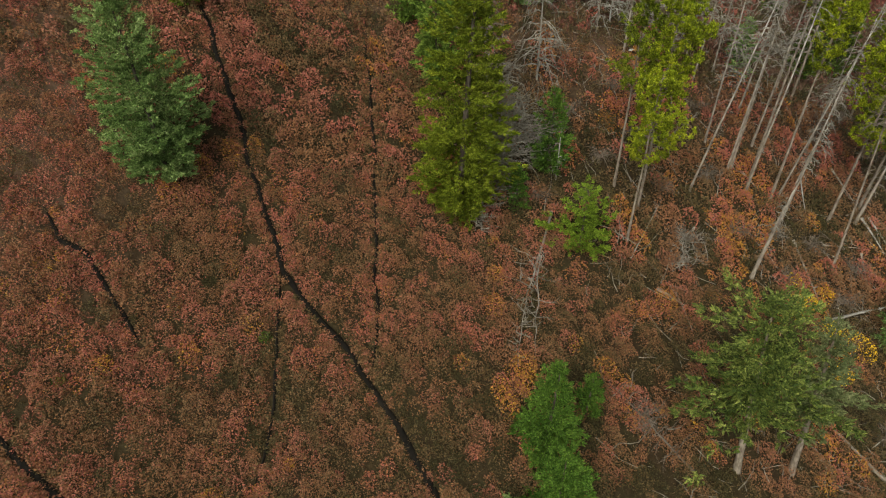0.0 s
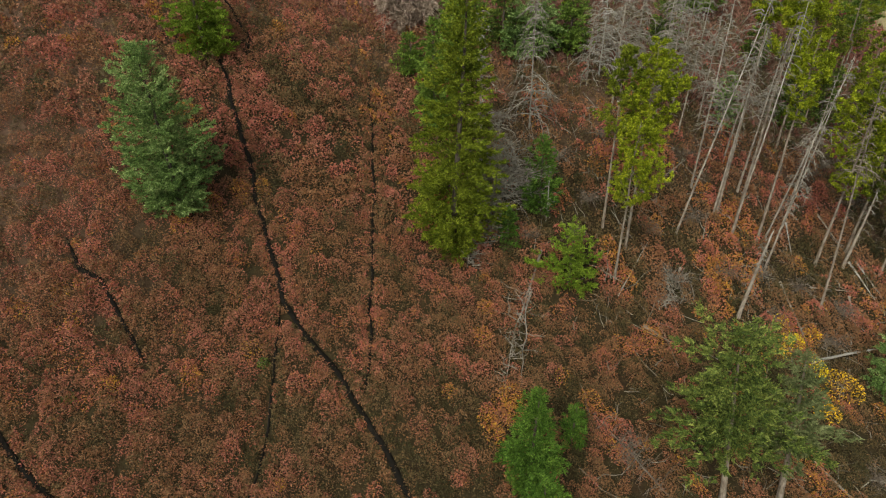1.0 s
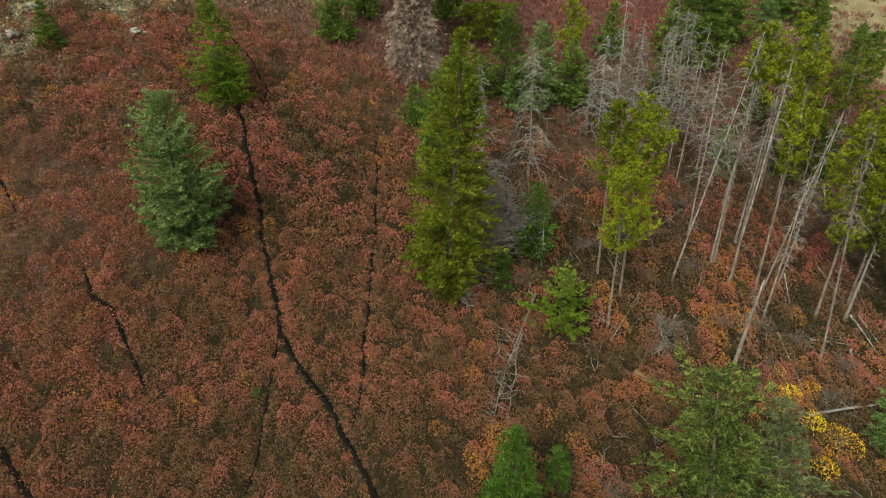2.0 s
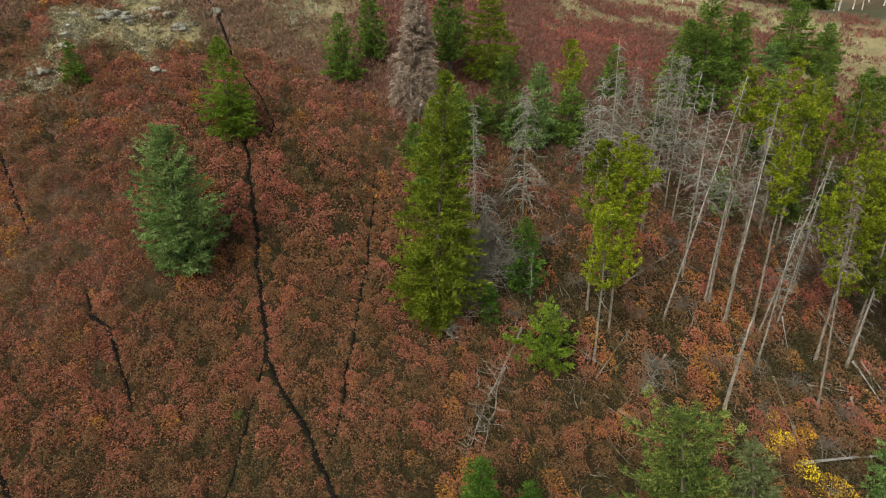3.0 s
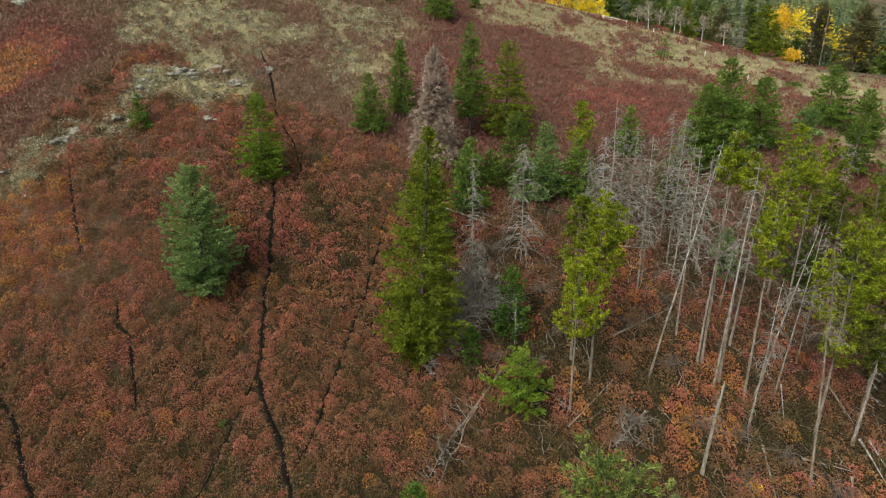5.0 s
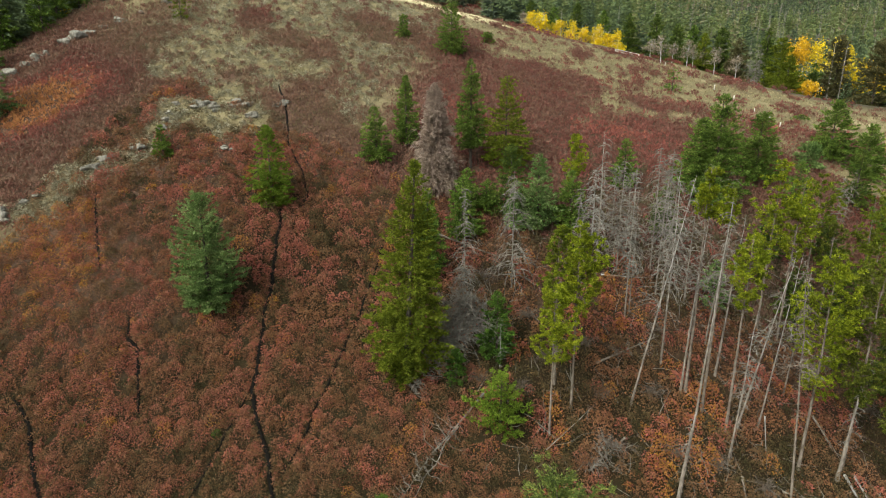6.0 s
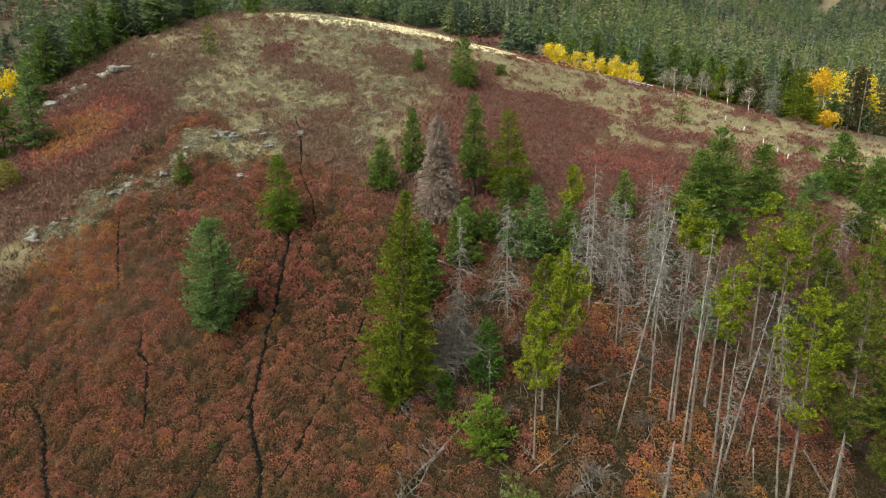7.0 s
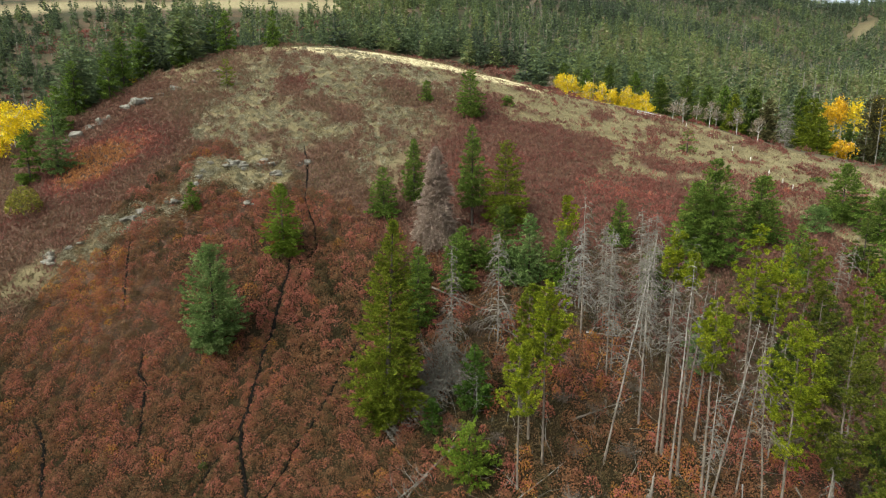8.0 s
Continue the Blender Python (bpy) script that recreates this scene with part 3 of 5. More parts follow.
TRAILS = [
    [(-37.5, 73.5), (-36.1, 72.3), (-32.9, 69.3), (-30.1, 66), (-26.5, 61.1), (-23.2, 58.8), (-19.8, 55.6), (-19.6, 53.4)],
    [(-21.7, 51.8), (-20.8, 50.1), (-19.2, 47.3), (-17.2, 43.2), (-15.6, 39.2), (-14.2, 36), (-12.1, 32.3), (-9.6, 29.8), (-6.8, 27.5), (-5.2, 25.9), (-3, 23.2), (-1.3, 20.9), (0, 19.2), (2, 16)],
    [(-4.9, 26.6), (-4.7, 28.7), (-5, 32.2), (-5.4, 35.6), (-5.6, 39), (-5.9, 42.6), (-6.6, 47.7), (-7.4, 53.2), (-7.7, 56.7)],
]
SIDE_TRAILS = [
    [(-28.2, 32), (-26.9, 30.5), (-25.1, 30), (-23.9, 28.7), (-22.4, 27.1), (-20.9, 25.5)],
    [(-42, 41), (-40.8, 39.6), (-37, 36.3), (-34.5, 34.1)],
    [(-12.1, 31.5), (-12, 29), (-11.6, 26.5), (-11.5, 23.9), (-11.6, 21.1), (-11.8, 18.4)],
    [(-32.4, 21.5), (-29.3, 20.2), (-26.3, 18.2), (-23.4, 16.8), (-20, 15)],
]
TRAIL_WIDTH = [0.13, 0.23, 0.12, 0.18, 0.13, 0.1, 0.2]


def trail_line(points, step=0.5):
    p = np.array(points, float)
    d = np.concatenate([[0], np.cumsum(np.hypot(*np.diff(p, axis=0).T))])
    s = np.arange(0, d[-1], step)
    x, y = np.interp(s, d, p[:, 0]), np.interp(s, d, p[:, 1])
    return x + 0.35 * (value_noise(s, s * 0, 2.2, len(points)) - 0.5), y + 0.35 * (value_noise(s, s * 0 + 9, 2.2, len(points)) - 0.5)


TRAIL_DOTS = []
for pts, wide in zip(TRAILS + SIDE_TRAILS, TRAIL_WIDTH):
    x, y = trail_line(pts)
    TRAIL_DOTS.append(np.stack([x, y, np.full(len(x), wide)], 1))
    t = np.stack([np.gradient(x), np.gradient(y)], 1)
    t /= np.linalg.norm(t, axis=1, keepdims=True)
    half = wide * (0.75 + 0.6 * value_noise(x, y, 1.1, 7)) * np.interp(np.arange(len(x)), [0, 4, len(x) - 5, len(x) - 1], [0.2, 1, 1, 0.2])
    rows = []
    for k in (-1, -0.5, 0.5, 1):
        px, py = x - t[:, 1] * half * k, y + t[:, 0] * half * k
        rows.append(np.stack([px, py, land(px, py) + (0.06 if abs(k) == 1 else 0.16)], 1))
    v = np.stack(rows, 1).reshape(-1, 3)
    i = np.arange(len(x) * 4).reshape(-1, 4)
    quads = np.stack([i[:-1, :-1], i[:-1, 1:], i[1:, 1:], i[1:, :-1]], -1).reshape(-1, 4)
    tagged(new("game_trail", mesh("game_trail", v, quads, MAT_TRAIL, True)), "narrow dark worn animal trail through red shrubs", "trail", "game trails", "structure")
TRAIL_DOTS = np.concatenate(TRAIL_DOTS)

# ---------------------------------------------------------------- shrubs
PATCHES = [(-34.5, 51, 4.5, 0.12), (-27, 28, 4.5, 0.16), (-61, 47, 9, 0.16), (8, 32, 3.5, 0.22), (-15, 33, 3, 0.05), (-10, 40, 4, 0.04), (-5, 50, 5, 0.1), (-20, 48, 6, -0.06), (-12, 45, 5, -0.08), (-2, 24, 5, -0.06)]
ORANGE = [(-37.5, 34.4, 3.6), (-41.5, 36.5, 3.2), (-44.5, 32.5, 3.0), (-39.5, 31.5, 2.6), (6.2, 26.8, 2.3), (10.5, 57.5, 2.2), (21.6, 57.8, 2.8), (24.2, 56.8, 2.6), (23.3, 59.9, 2.4), (33, 52.5, 2.4), (17, 54, 2.2), (33, 47, 2.5), (12, 49, 2.0), (37, 41.5, 2.6), (28, 46, 2.2)]
CRIMSON = [(22.3, 64.4, 3.0), (28.6, 57.5, 2.0), (34.3, 59.8, 2.4), (39.4, 57.3, 2.4), (17.2, 42.2, 2.4), (15.0, 27.5, 2.6), (-34.5, 51, 3.6), (44.5, 57.6, 2.5), (35, 66.5, 2.4), (-24.5, 28.5, 1.6), (20.5, 37.5, 2.0)]


def near_orange(x, y):
    return np.any([np.hypot(x - cx, y - cy) < r * 1.1 for cx, cy, r in ORANGE], axis=0)


def scatter(rng, lo, hi, count, need):
    p = rng.uniform(lo, hi, (count, 2))
    return p[need(p[:, 0], p[:, 1])]


def spread_out(rng, lo, hi, step, need):
    """Points one to a cell of a jittered grid, so that plants stand apart."""
    gx, gy = np.meshgrid(np.arange(lo[0], hi[0], step), np.arange(lo[1], hi[1], step))
    p = np.stack([gx.ravel() + step * 0.5 * (np.arange(gx.size) // gx.shape[1] % 2), gy.ravel()], 1) + rng.uniform(-0.42, 0.42, (gx.size, 2)) * step
    return p[need(p[:, 0], p[:, 1])]


def off_trail(x, y, more=0.12):
    keep = np.ones(len(x), bool)
    for a in range(0, len(x), 2000):
        b = slice(a, a + 2000)
        d = np.hypot(x[b, None] - TRAIL_DOTS[None, :, 0], y[b, None] - TRAIL_DOTS[None, :, 1])
        keep[b] = (d > TRAIL_DOTS[None, :, 2] + more).all(1)
    return keep


def in_forest(x, y):
    """How much the ground lies under the stand of pines."""
    return np.clip((x - np.interp(y, [30, 40, 48, 58, 75], [12, 11, 3.5, 2.5, 14])) / 5, 0, 1) * np.clip((82 - y) / 10, 0, 1)


def shrub_tone(x, y, rng):
    tone = 0.385 + 0.28 * (value_noise(x, y, 8, 11) - 0.5) + 0.48 * (value_noise(x, y, 3.0, 12) - 0.5) + rng.normal(size=len(x)) * 0.19
    tone += np.clip((y - 55) / 40, 0, 1) * np.clip((10 - x) / 30, 0, 1) * 0.04
    tone -= 0.14 * np.clip((-36 - x) / 8, 0, 1)
    # pinker to the left, darker to the right: uneven light put into the tone
    tone += 0.06 * np.clip((-8 - x) / 14, 0, 1) - 0.13 * np.clip((x + 2) / 8, 0, 1) * np.clip((40 - y) / 10, 0, 1)
    tone = np.where(rng.random(len(x)) < 0.997, np.minimum(tone, 0.74), 0.86)
    # under the pines: brown and olive, their shade toned in, with drifts of rust-orange and of red
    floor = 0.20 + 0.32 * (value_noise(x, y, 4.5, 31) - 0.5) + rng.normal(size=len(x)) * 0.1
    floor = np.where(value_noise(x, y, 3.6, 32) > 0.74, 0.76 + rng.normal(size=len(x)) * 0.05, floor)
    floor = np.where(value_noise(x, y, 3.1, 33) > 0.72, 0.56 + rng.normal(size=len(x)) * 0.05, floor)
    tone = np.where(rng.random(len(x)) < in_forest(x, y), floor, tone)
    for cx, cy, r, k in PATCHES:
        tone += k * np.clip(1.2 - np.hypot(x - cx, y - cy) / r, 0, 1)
    # tones under the stand held low, as part of its painted shade
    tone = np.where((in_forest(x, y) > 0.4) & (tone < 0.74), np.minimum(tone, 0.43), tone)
    for spots, hue in ((ORANGE, 0.80), (CRIMSON, 0.69)):
        for cx, cy, r in spots:
            tone = np.where(rng.random(len(x)) < np.clip(2.0 - 1.8 * np.hypot(x - cx, y - cy) / r, 0, 0.75), hue + rng.normal(size=len(x)) * 0.045, tone)
    return np.clip(tone, 0.02, np.where(in_forest(x, y) > 0.4, 0.80, 0.84))


def shrubs(rng, x, y, radius, height, leaves, size, name, label, material=None, tone=None, upright=0.0, slim=0.0):
    """Domed clumps of leaf sprays; upright: how far the sprays point skyward; slim: how narrow they are."""
    n = len(x)
    i = np.repeat(np.arange(n), np.broadcast_to(leaves, n))
    m = len(i)
    a, q = rng.uniform(0, 2 * np.pi, m), np.sqrt(rng.random(m))
    dome = np.sqrt(np.clip(1 - q * q, 0, 1))
    lumps = 1 + 0.3 * np.sin(a * 3 + i * 2.1) * np.sin(a * 2 + i)
    px = x[i] + radius[i] * q * np.cos(a) * lumps
    py = y[i] + radius[i] * q * np.sin(a) * lumps
    knobs = 0.8 + 0.4 * value_noise(px, py, 0.33, 51)
    pz = land(x, y)[i] + height[i] * (0.06 + 0.94 * dome * knobs * (0.3 + 0.7 * rng.random(m) ** 0.5))
    slope = (land(x + 0.5, y) - land(x - 0.5, y))[i], (land(x, y + 0.5) - land(x, y - 0.5))[i]
    pz += (px - x[i]) * slope[0] + (py - y[i]) * slope[1]
    d = rng.normal(size=(m, 3)) * [1, 1, 0.6] * (1 - 0.6 * upright) + np.stack([np.cos(a) * q, np.sin(a) * q, 0.15 + 0 * q], 1) * 0.9
    d[:, 2] += 1.6 * upright
    ln = size * rng.uniform(0.5, 1.4, m)
    v, f = leaf_blades(np.stack([px, py, pz], 1), d, ln, ln * rng.uniform(0.6, 1.0, m) * (1 - slim), rng, 0.5 * (1 - upright))
    attrs = {"tone": np.repeat(tone[i], 3)} if tone is not None else None
    return tagged(new(name, mesh(name, v, f, material or MAT_SHRUB, False, attrs)), label, "shrubs", kind="stuff")


def upper_tone(x, y, rng):
    """Russet on the knoll, dark maroon on the slope behind the stand, red and orange on the far flank."""
    tone = 0.33 + 0.24 * np.clip((x + 26) / 20, 0, 1) + 0.26 * (value_noise(x, y, 7, 61) - 0.5) + rng.normal(size=len(x)) * 0.06
    for cx, cy, r, k in ((-60.2, 48, 6, 0.45), (-63, 56, 9, 0.4), (-66, 48, 7, 0.42), (-54, 42, 13, 0.14), (-50, 91, 7, 0.2), (26, 87, 7, 0.1), (20, 106, 6, 0.06)):
        tone += k * np.clip(1.3 - np.hypot(x - cx, y - cy) / r, 0, 1)
    # under the stand most go dark olive, its shade put into the tone
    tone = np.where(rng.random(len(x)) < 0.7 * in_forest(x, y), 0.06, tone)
    return np.clip(tone, 0.02, 0.98)


def trail_room(x, y):
    return np.concatenate([(np.hypot(x[k:k + 2000, None] - TRAIL_DOTS[None, :, 0], y[k:k + 2000, None] - TRAIL_DOTS[None, :, 1]) - 0.5 * TRAIL_DOTS[None, :, 2]).min(1) for k in range(0, len(x), 2000)])


def on_flank(x, y):
    return (x < -47.5 - 0.35 * (y - 34)) & (y > 26) | (x < -49) & (y > 36)


def plant_shrubs():
    rng = np.random.default_rng(5)

    def slope_ground(x, y):
        return ((side_of_crest(x, y) < 2) & (grass_cover(x, y) < rng.random(len(x)) * 0.8) & (np.abs(x + 1) < 28 + 0.85 * y) & ~on_flank(x, y)
                & (rng.random(len(x)) > 0.12 * in_forest(x, y)))
    # a low brown and olive layer everywhere, taller red clumps in drifts above it
    p = spread_out(rng, (-62, 10), (60, 64), 1.06, slope_ground)
    p = p[off_trail(p[:, 0], p[:, 1])]
    x, y = p.T
    rad = np.minimum(rng.uniform(0.4, 0.85, len(x)), np.maximum(trail_room(x, y), 0.3))
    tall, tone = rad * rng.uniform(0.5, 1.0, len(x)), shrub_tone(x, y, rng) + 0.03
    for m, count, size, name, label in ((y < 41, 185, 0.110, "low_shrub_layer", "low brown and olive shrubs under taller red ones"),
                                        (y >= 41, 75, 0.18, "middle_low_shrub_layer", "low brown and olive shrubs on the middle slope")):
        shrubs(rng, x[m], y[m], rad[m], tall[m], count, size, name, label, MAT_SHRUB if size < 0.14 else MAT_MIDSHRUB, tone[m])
    p = spread_out(rng, (-62, 10), (60, 64), 1.34, lambda x, y: slope_ground(x, y) & (value_noise(x, y, 3.4, 52) + 0.35 * rng.random(len(x)) > 0.36 + 0.1 * in_forest(x, y)))
    p = p[off_trail(p[:, 0], p[:, 1], 0.5)]
    x, y = p.T
    rad = np.minimum(rng.uniform(0.5, 1.12, len(x)), np.maximum(trail_room(x, y) * 0.9, 0.4))
    tall = rad * rng.uniform(1.1, 1.7, len(x))
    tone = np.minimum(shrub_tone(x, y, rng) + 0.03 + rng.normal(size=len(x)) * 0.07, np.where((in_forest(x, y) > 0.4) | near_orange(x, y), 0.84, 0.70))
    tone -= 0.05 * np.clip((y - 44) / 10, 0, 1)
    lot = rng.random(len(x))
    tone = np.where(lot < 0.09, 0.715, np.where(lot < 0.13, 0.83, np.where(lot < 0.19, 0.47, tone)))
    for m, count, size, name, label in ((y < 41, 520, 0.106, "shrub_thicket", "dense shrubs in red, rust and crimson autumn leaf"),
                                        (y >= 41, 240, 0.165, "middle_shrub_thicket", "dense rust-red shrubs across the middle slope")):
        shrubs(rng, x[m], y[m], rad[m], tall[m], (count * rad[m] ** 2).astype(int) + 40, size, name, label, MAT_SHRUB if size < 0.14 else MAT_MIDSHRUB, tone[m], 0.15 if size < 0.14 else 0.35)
    k = rng.integers(0, len(TRAIL_DOTS), 2600)
    a, off = rng.uniform(0, 6.28, len(k)), TRAIL_DOTS[k, 2] + rng.uniform(0.22, 1.0, len(k))
    x, y = TRAIL_DOTS[k, 0] + off * np.cos(a), TRAIL_DOTS[k, 1] + off * np.sin(a)
    keep = off_trail(x, y, 0.16) & (y < 62)
    x, y = x[keep], y[keep]
    rad = rng.uniform(0.22, 0.42, len(x))
    shrubs(rng, x, y, rad, rad * rng.uniform(0.9, 1.5, len(x)), 40, 0.14, "trailside_shrubs", "small red and olive shrubs along the worn trails", tone=shrub_tone(x, y, rng) - 0.05)
    p = spread_out(rng, (-95, 62), (75, 145), 0.9, lambda x, y: (side_of_crest(x, y) < 11) & (grass_cover(x, y) < rng.random(len(x)) * 1.08) & (sunlit_crest_cover(x, y) < 0.3))
    p2 = spread_out(rng, (-95, 18), (-40, 62), 0.9, lambda x, y: (side_of_crest(x, y) < 11) & ((x < -62) | on_flank(x, y) | (np.abs(x + 1) > 28 + 0.85 * y)) & (grass_cover(x, y) < rng.random(len(x)) * 1.05))
    x, y = np.concatenate([p, p2]).T
    keep = off_trail(x, y, 0.3)
    x, y = x[keep], y[keep]
    drift = value_noise(x, y, 3.2, 53)
    rad = rng.uniform(0.4, 0.7, len(x)) * (0.8 + 0.5 * drift)
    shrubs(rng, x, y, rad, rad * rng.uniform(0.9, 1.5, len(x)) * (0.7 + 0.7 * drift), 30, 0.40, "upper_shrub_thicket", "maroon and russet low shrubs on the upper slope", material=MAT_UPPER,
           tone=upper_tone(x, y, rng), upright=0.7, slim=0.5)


plant_shrubs()


def plant_grass():
    rng = np.random.default_rng(6)
    p = scatter(rng, (-80, 30), (70, 142), 42000, lambda x, y: (side_of_crest(x, y) < 6) & (np.maximum(grass_cover(x, y), sunlit_crest_cover(x, y)) > 0.3))
    x, y = p.T
    i = np.repeat(np.arange(len(x)), 3)
    b = np.stack([x[i] + rng.normal(size=len(i)) * 0.12, y[i] + rng.normal(size=len(i)) * 0.12, land(x, y)[i]], 1)
    d = rng.normal(size=(len(i), 3)) * 0.5 + [0, 0, 1]
    v, f = kites(b, d, rng.uniform(0.2, 0.5, len(i)), 0.10, rng, 0.3)
    tagged(new("dry_grass", mesh("dry_grass", v, f, MAT_GRASS)), "tufts of dry tan grass on the open hilltop", "grass", kind="stuff")
    q = scatter(rng, (-66, 34), (-20, 118), 9500, lambda x, y: (grass_cover(x, y) > 0.25) & (rng.random(len(x)) < np.where(x * 0.35 + y < 42, 0.95, 0.5)))
    r = rng.uniform(0.3, 0.7, len(q))
    shrubs(rng, q[:, 0], q[:, 1], r, r * 0.8, 34, 0.2, "sagebrush", "pale grey sagebrush clumps on the dry knoll", MAT_SAGE)


plant_grass()

# ---------------------------------------------------------------- conifers standing on the slope
spruce(-21.4, 37.3, 13.7, 7.8, "blue-green spruce standing alone among red shrubs", MAT_BLUE, 1.65, 0.02, 0.36, profile=0.62, ragged=0.16, droop=0.15, swell=1.9)
spruce(-23.1, 52.1, 10.4, 6.2, "slender bright green spruce beside a worn trail", MAT_LIME, 1.35, 0.03, 0.38, profile=0.75, ragged=0.18, swell=2.6)
spruce(1.5, 41.3, 23.8, 8.6, "tall dense olive-green spruce at the stand's edge", MAT_OLIVE, 1.1, 0.02, 0.45, lean=(0, 3.6), profile=0.72)
spruce(-0.6, 52.7, 11.5, 4.6, "green spruce behind the tall spruce", MAT_SPRUCE)
spruce(-14.2, 65.5, 8.2, 5.0, "dark green young spruce on the red slope", MAT_SPRUCE)
spruce(-11.6, 70.7, 10.6, 4.4, "narrow dark green spruce on the slope", MAT_SPRUCE)
spruce(-1.2, 70.9, 15.7, 4.9, "tall slim green spruce with a bare lower trunk", MAT_SPRUCE, 0.9, 0.2)
spruce(3.8, 72.3, 13.8, 7.4, "broad light green spruce on the slope", MAT_OLIVE, 0.9, 0.1)
spruce(1.0, 63.1, 6.6, 4.0, "small dark green spruce at the foot of a dead one", MAT_SPRUCE)
spruce(3.4, 64.3, 4.9, 3.7, "small bushy dark green spruce", MAT_SPRUCE)
spruce(10.6, 64.4, 10.4, 5.4, "dark blue-green spruce behind silver snags", MAT_BLUE)
spruce(8.0, 63.5, 6.5, 4.0, "small dark blue-green spruce", MAT_BLUE)
spruce(20.6, 76.0, 7.3, 4.0, "small dark spruce at the edge of the stand", MAT_SPRUCE)
spruce(32.9, 79.1, 15.5, 8.6, "tall green spruce at the top of the stand", MAT_SPRUCE, 1.2)
spruce(30.5, 80.0, 11.0, 7.0, "green spruce beside a taller one", MAT_SPRUCE, 1.2)
spruce(39.0, 87.2, 10.2, 7.2, "green spruce below the grassy ridge", MAT_SPRUCE, 1.2)
spruce(50.7, 98.6, 9.4, 7.2, "dark green spruce near the fence line", MAT_SPRUCE, 1.2)
spruce(46.8, 93.9, 4.0, 5.0, "low spreading grey-blue spruce", MAT_BLUE, 1.2)
spruce(55.3, 96.4, 8.4, 6.0, "dark green spruce on the ridge side", MAT_SPRUCE, 1.2)
spruce(10.1, 47.2, 8.2, 4.4, "small dark spruce with a pale dead spar", MAT_GREEN)
spruce(6.8, 42.8, 3.9, 2.9, "small bright green young spruce", MAT_GREEN, 1.2, 0.02, 0.35)
spruce(12.6, 40.3, 6.4, 7.0, "loose light green young fir", MAT_LIME, 0.8, 0.04, 0.44, ragged=0.55, profile=0.6, droop=0.1)
spruce(7.9, 23.1, 9.8, 4.6, "bright green spruce leaning out of red shrubs", MAT_GREEN, 1.3, 0.03, 0.36)
spruce(8.5, 19.6, 7.0, 5.2, "bright green spruce at the foot of the slope", MAT_GREEN, 1.3, 0.03, 0.36)
spruce(11.5, 26.4, 4.3, 2.6, "small dark green spruce among red shrubs", MAT_GREEN, 1.2, 0.03, 0.32)
spruce(5.0, 17.8, 4.5, 3.6, "small dark spruce with dead inner twigs", MAT_BLUE, 1.0, 0.03, 0.34)
spruce(23.5, 24.2, 18.2, 11.0, "large spreading green fir with a pale trunk", MAT_MOSSFIR, 0.5, 0.42, 0.58, MAT_PALEBARK, lean=(-2, -9), ragged=0.8, profile=0.55, droop=0.5)
spruce(28.4, 24.8, 17.5, 6.5, "thin grey-green fir with sparse boughs", MAT_GREYFIR, 0.4, 0.45, 0.5, MAT_BARK, lean=(-1, -9), ragged=0.6)
spruce(44.5, 38.5, 9.0, 5.0, "dark blue-green fir beside fallen logs", MAT_BLUE, 0.8)
spruce(-39.1, 49.7, 4.4, 2.7, "young green spruce beside pale rocks", MAT_SPRUCE, 1.2, 0.02, 0.35)
spruce(-25.8, 100.7, 4.6, 3.2, "young green spruce on the hilltop", MAT_SPRUCE, 1.0, 0.02, 0.4)
spruce(-15.3, 100.6, 9.6, 6.6, "broad dark green spruce on the hilltop", MAT_SPRUCE, 1.0, 0.05, profile=0.6)
spruce(-12.1, 113.7, 2.0, 3.6, "low round green bush on the grass", MAT_SPRUCE, 1.5, 0.02, 0.4)
spruce(-66.8, 45.8, 12.8, 6.0, "grey-green spruce on the hill's flank", MAT_BLUE, 0.8)
spruce(-62.0, 79.0, 6.0, 4.5, "thin sparse green pine on the crest", MAT_OLIVE, 0.45, 0.15)
spruce(26.0, 117.0, 5.0, 4.0, "thin wispy green pine on the grass slope", MAT_SPRUCE, 0.35, 0.1)
spruce(33.0, 63.0, 6.0, 4.0, "dark young spruce among bare trunks", MAT_BLUE, 0.9)
spruce(14.7, 65.9, 7.9, 5.2, "dark green fir among grey snags", MAT_SPRUCE, 1.0)
spruce(6.7, 64.8, 10.2, 5.6, "dark green fir behind silver snags", MAT_FIR, 1.0)
spruce(1.6, 59.6, 8.6, 5.0, "dark green fir behind the tall spruce", MAT_SPRUCE, 1.0)
spruce(26.5, 69.5, 7.0, 4.6, "dark green fir among grey snags", MAT_FIR, 1.0)
spruce(-3.5, 58.5, 4.2, 3.8, "low bright green spruce behind the tall one", MAT_SPRUCE, 1.1)

# the brown dead spruce keeps its fine twigs
brown = snag(-4.4, 64.8, 15.6, 6.5, "dead spruce with hanging red-brown twigs", 0.08, 9.0, 0.2, droop=0.8, forks=5, wood=MAT_BROWNWOOD)
rng = np.random.default_rng(31)
part("crown", mesh("crown", *spruce_crown(rng, 15.2, 6.4, 0.04, 2.6, 0.72, 0.40, 0.95, 0.25), MAT_BROWN), brown, "dead red-brown needles")

# ---------------------------------------------------------------- pines and snags
pine(19.0, 45.6, 20.9, 4.0, 0.55, "lodgepole pine with a yellow-green crown", 1.2)
pine(16.8, 47.2, 18.5, 3.6, 0.5, "lodgepole pine with a dull green crown", 1.0, needles=MAT_OLIVE)
pine(17.4, 42.1, 16.6, 4.8, 0.5, "lodgepole pine with a yellow-green crown", 1.1)
pine(34.8, 50.8, 22.4, 2.9, 0.62, "slim lodgepole pine with a narrow crown", 1.1)
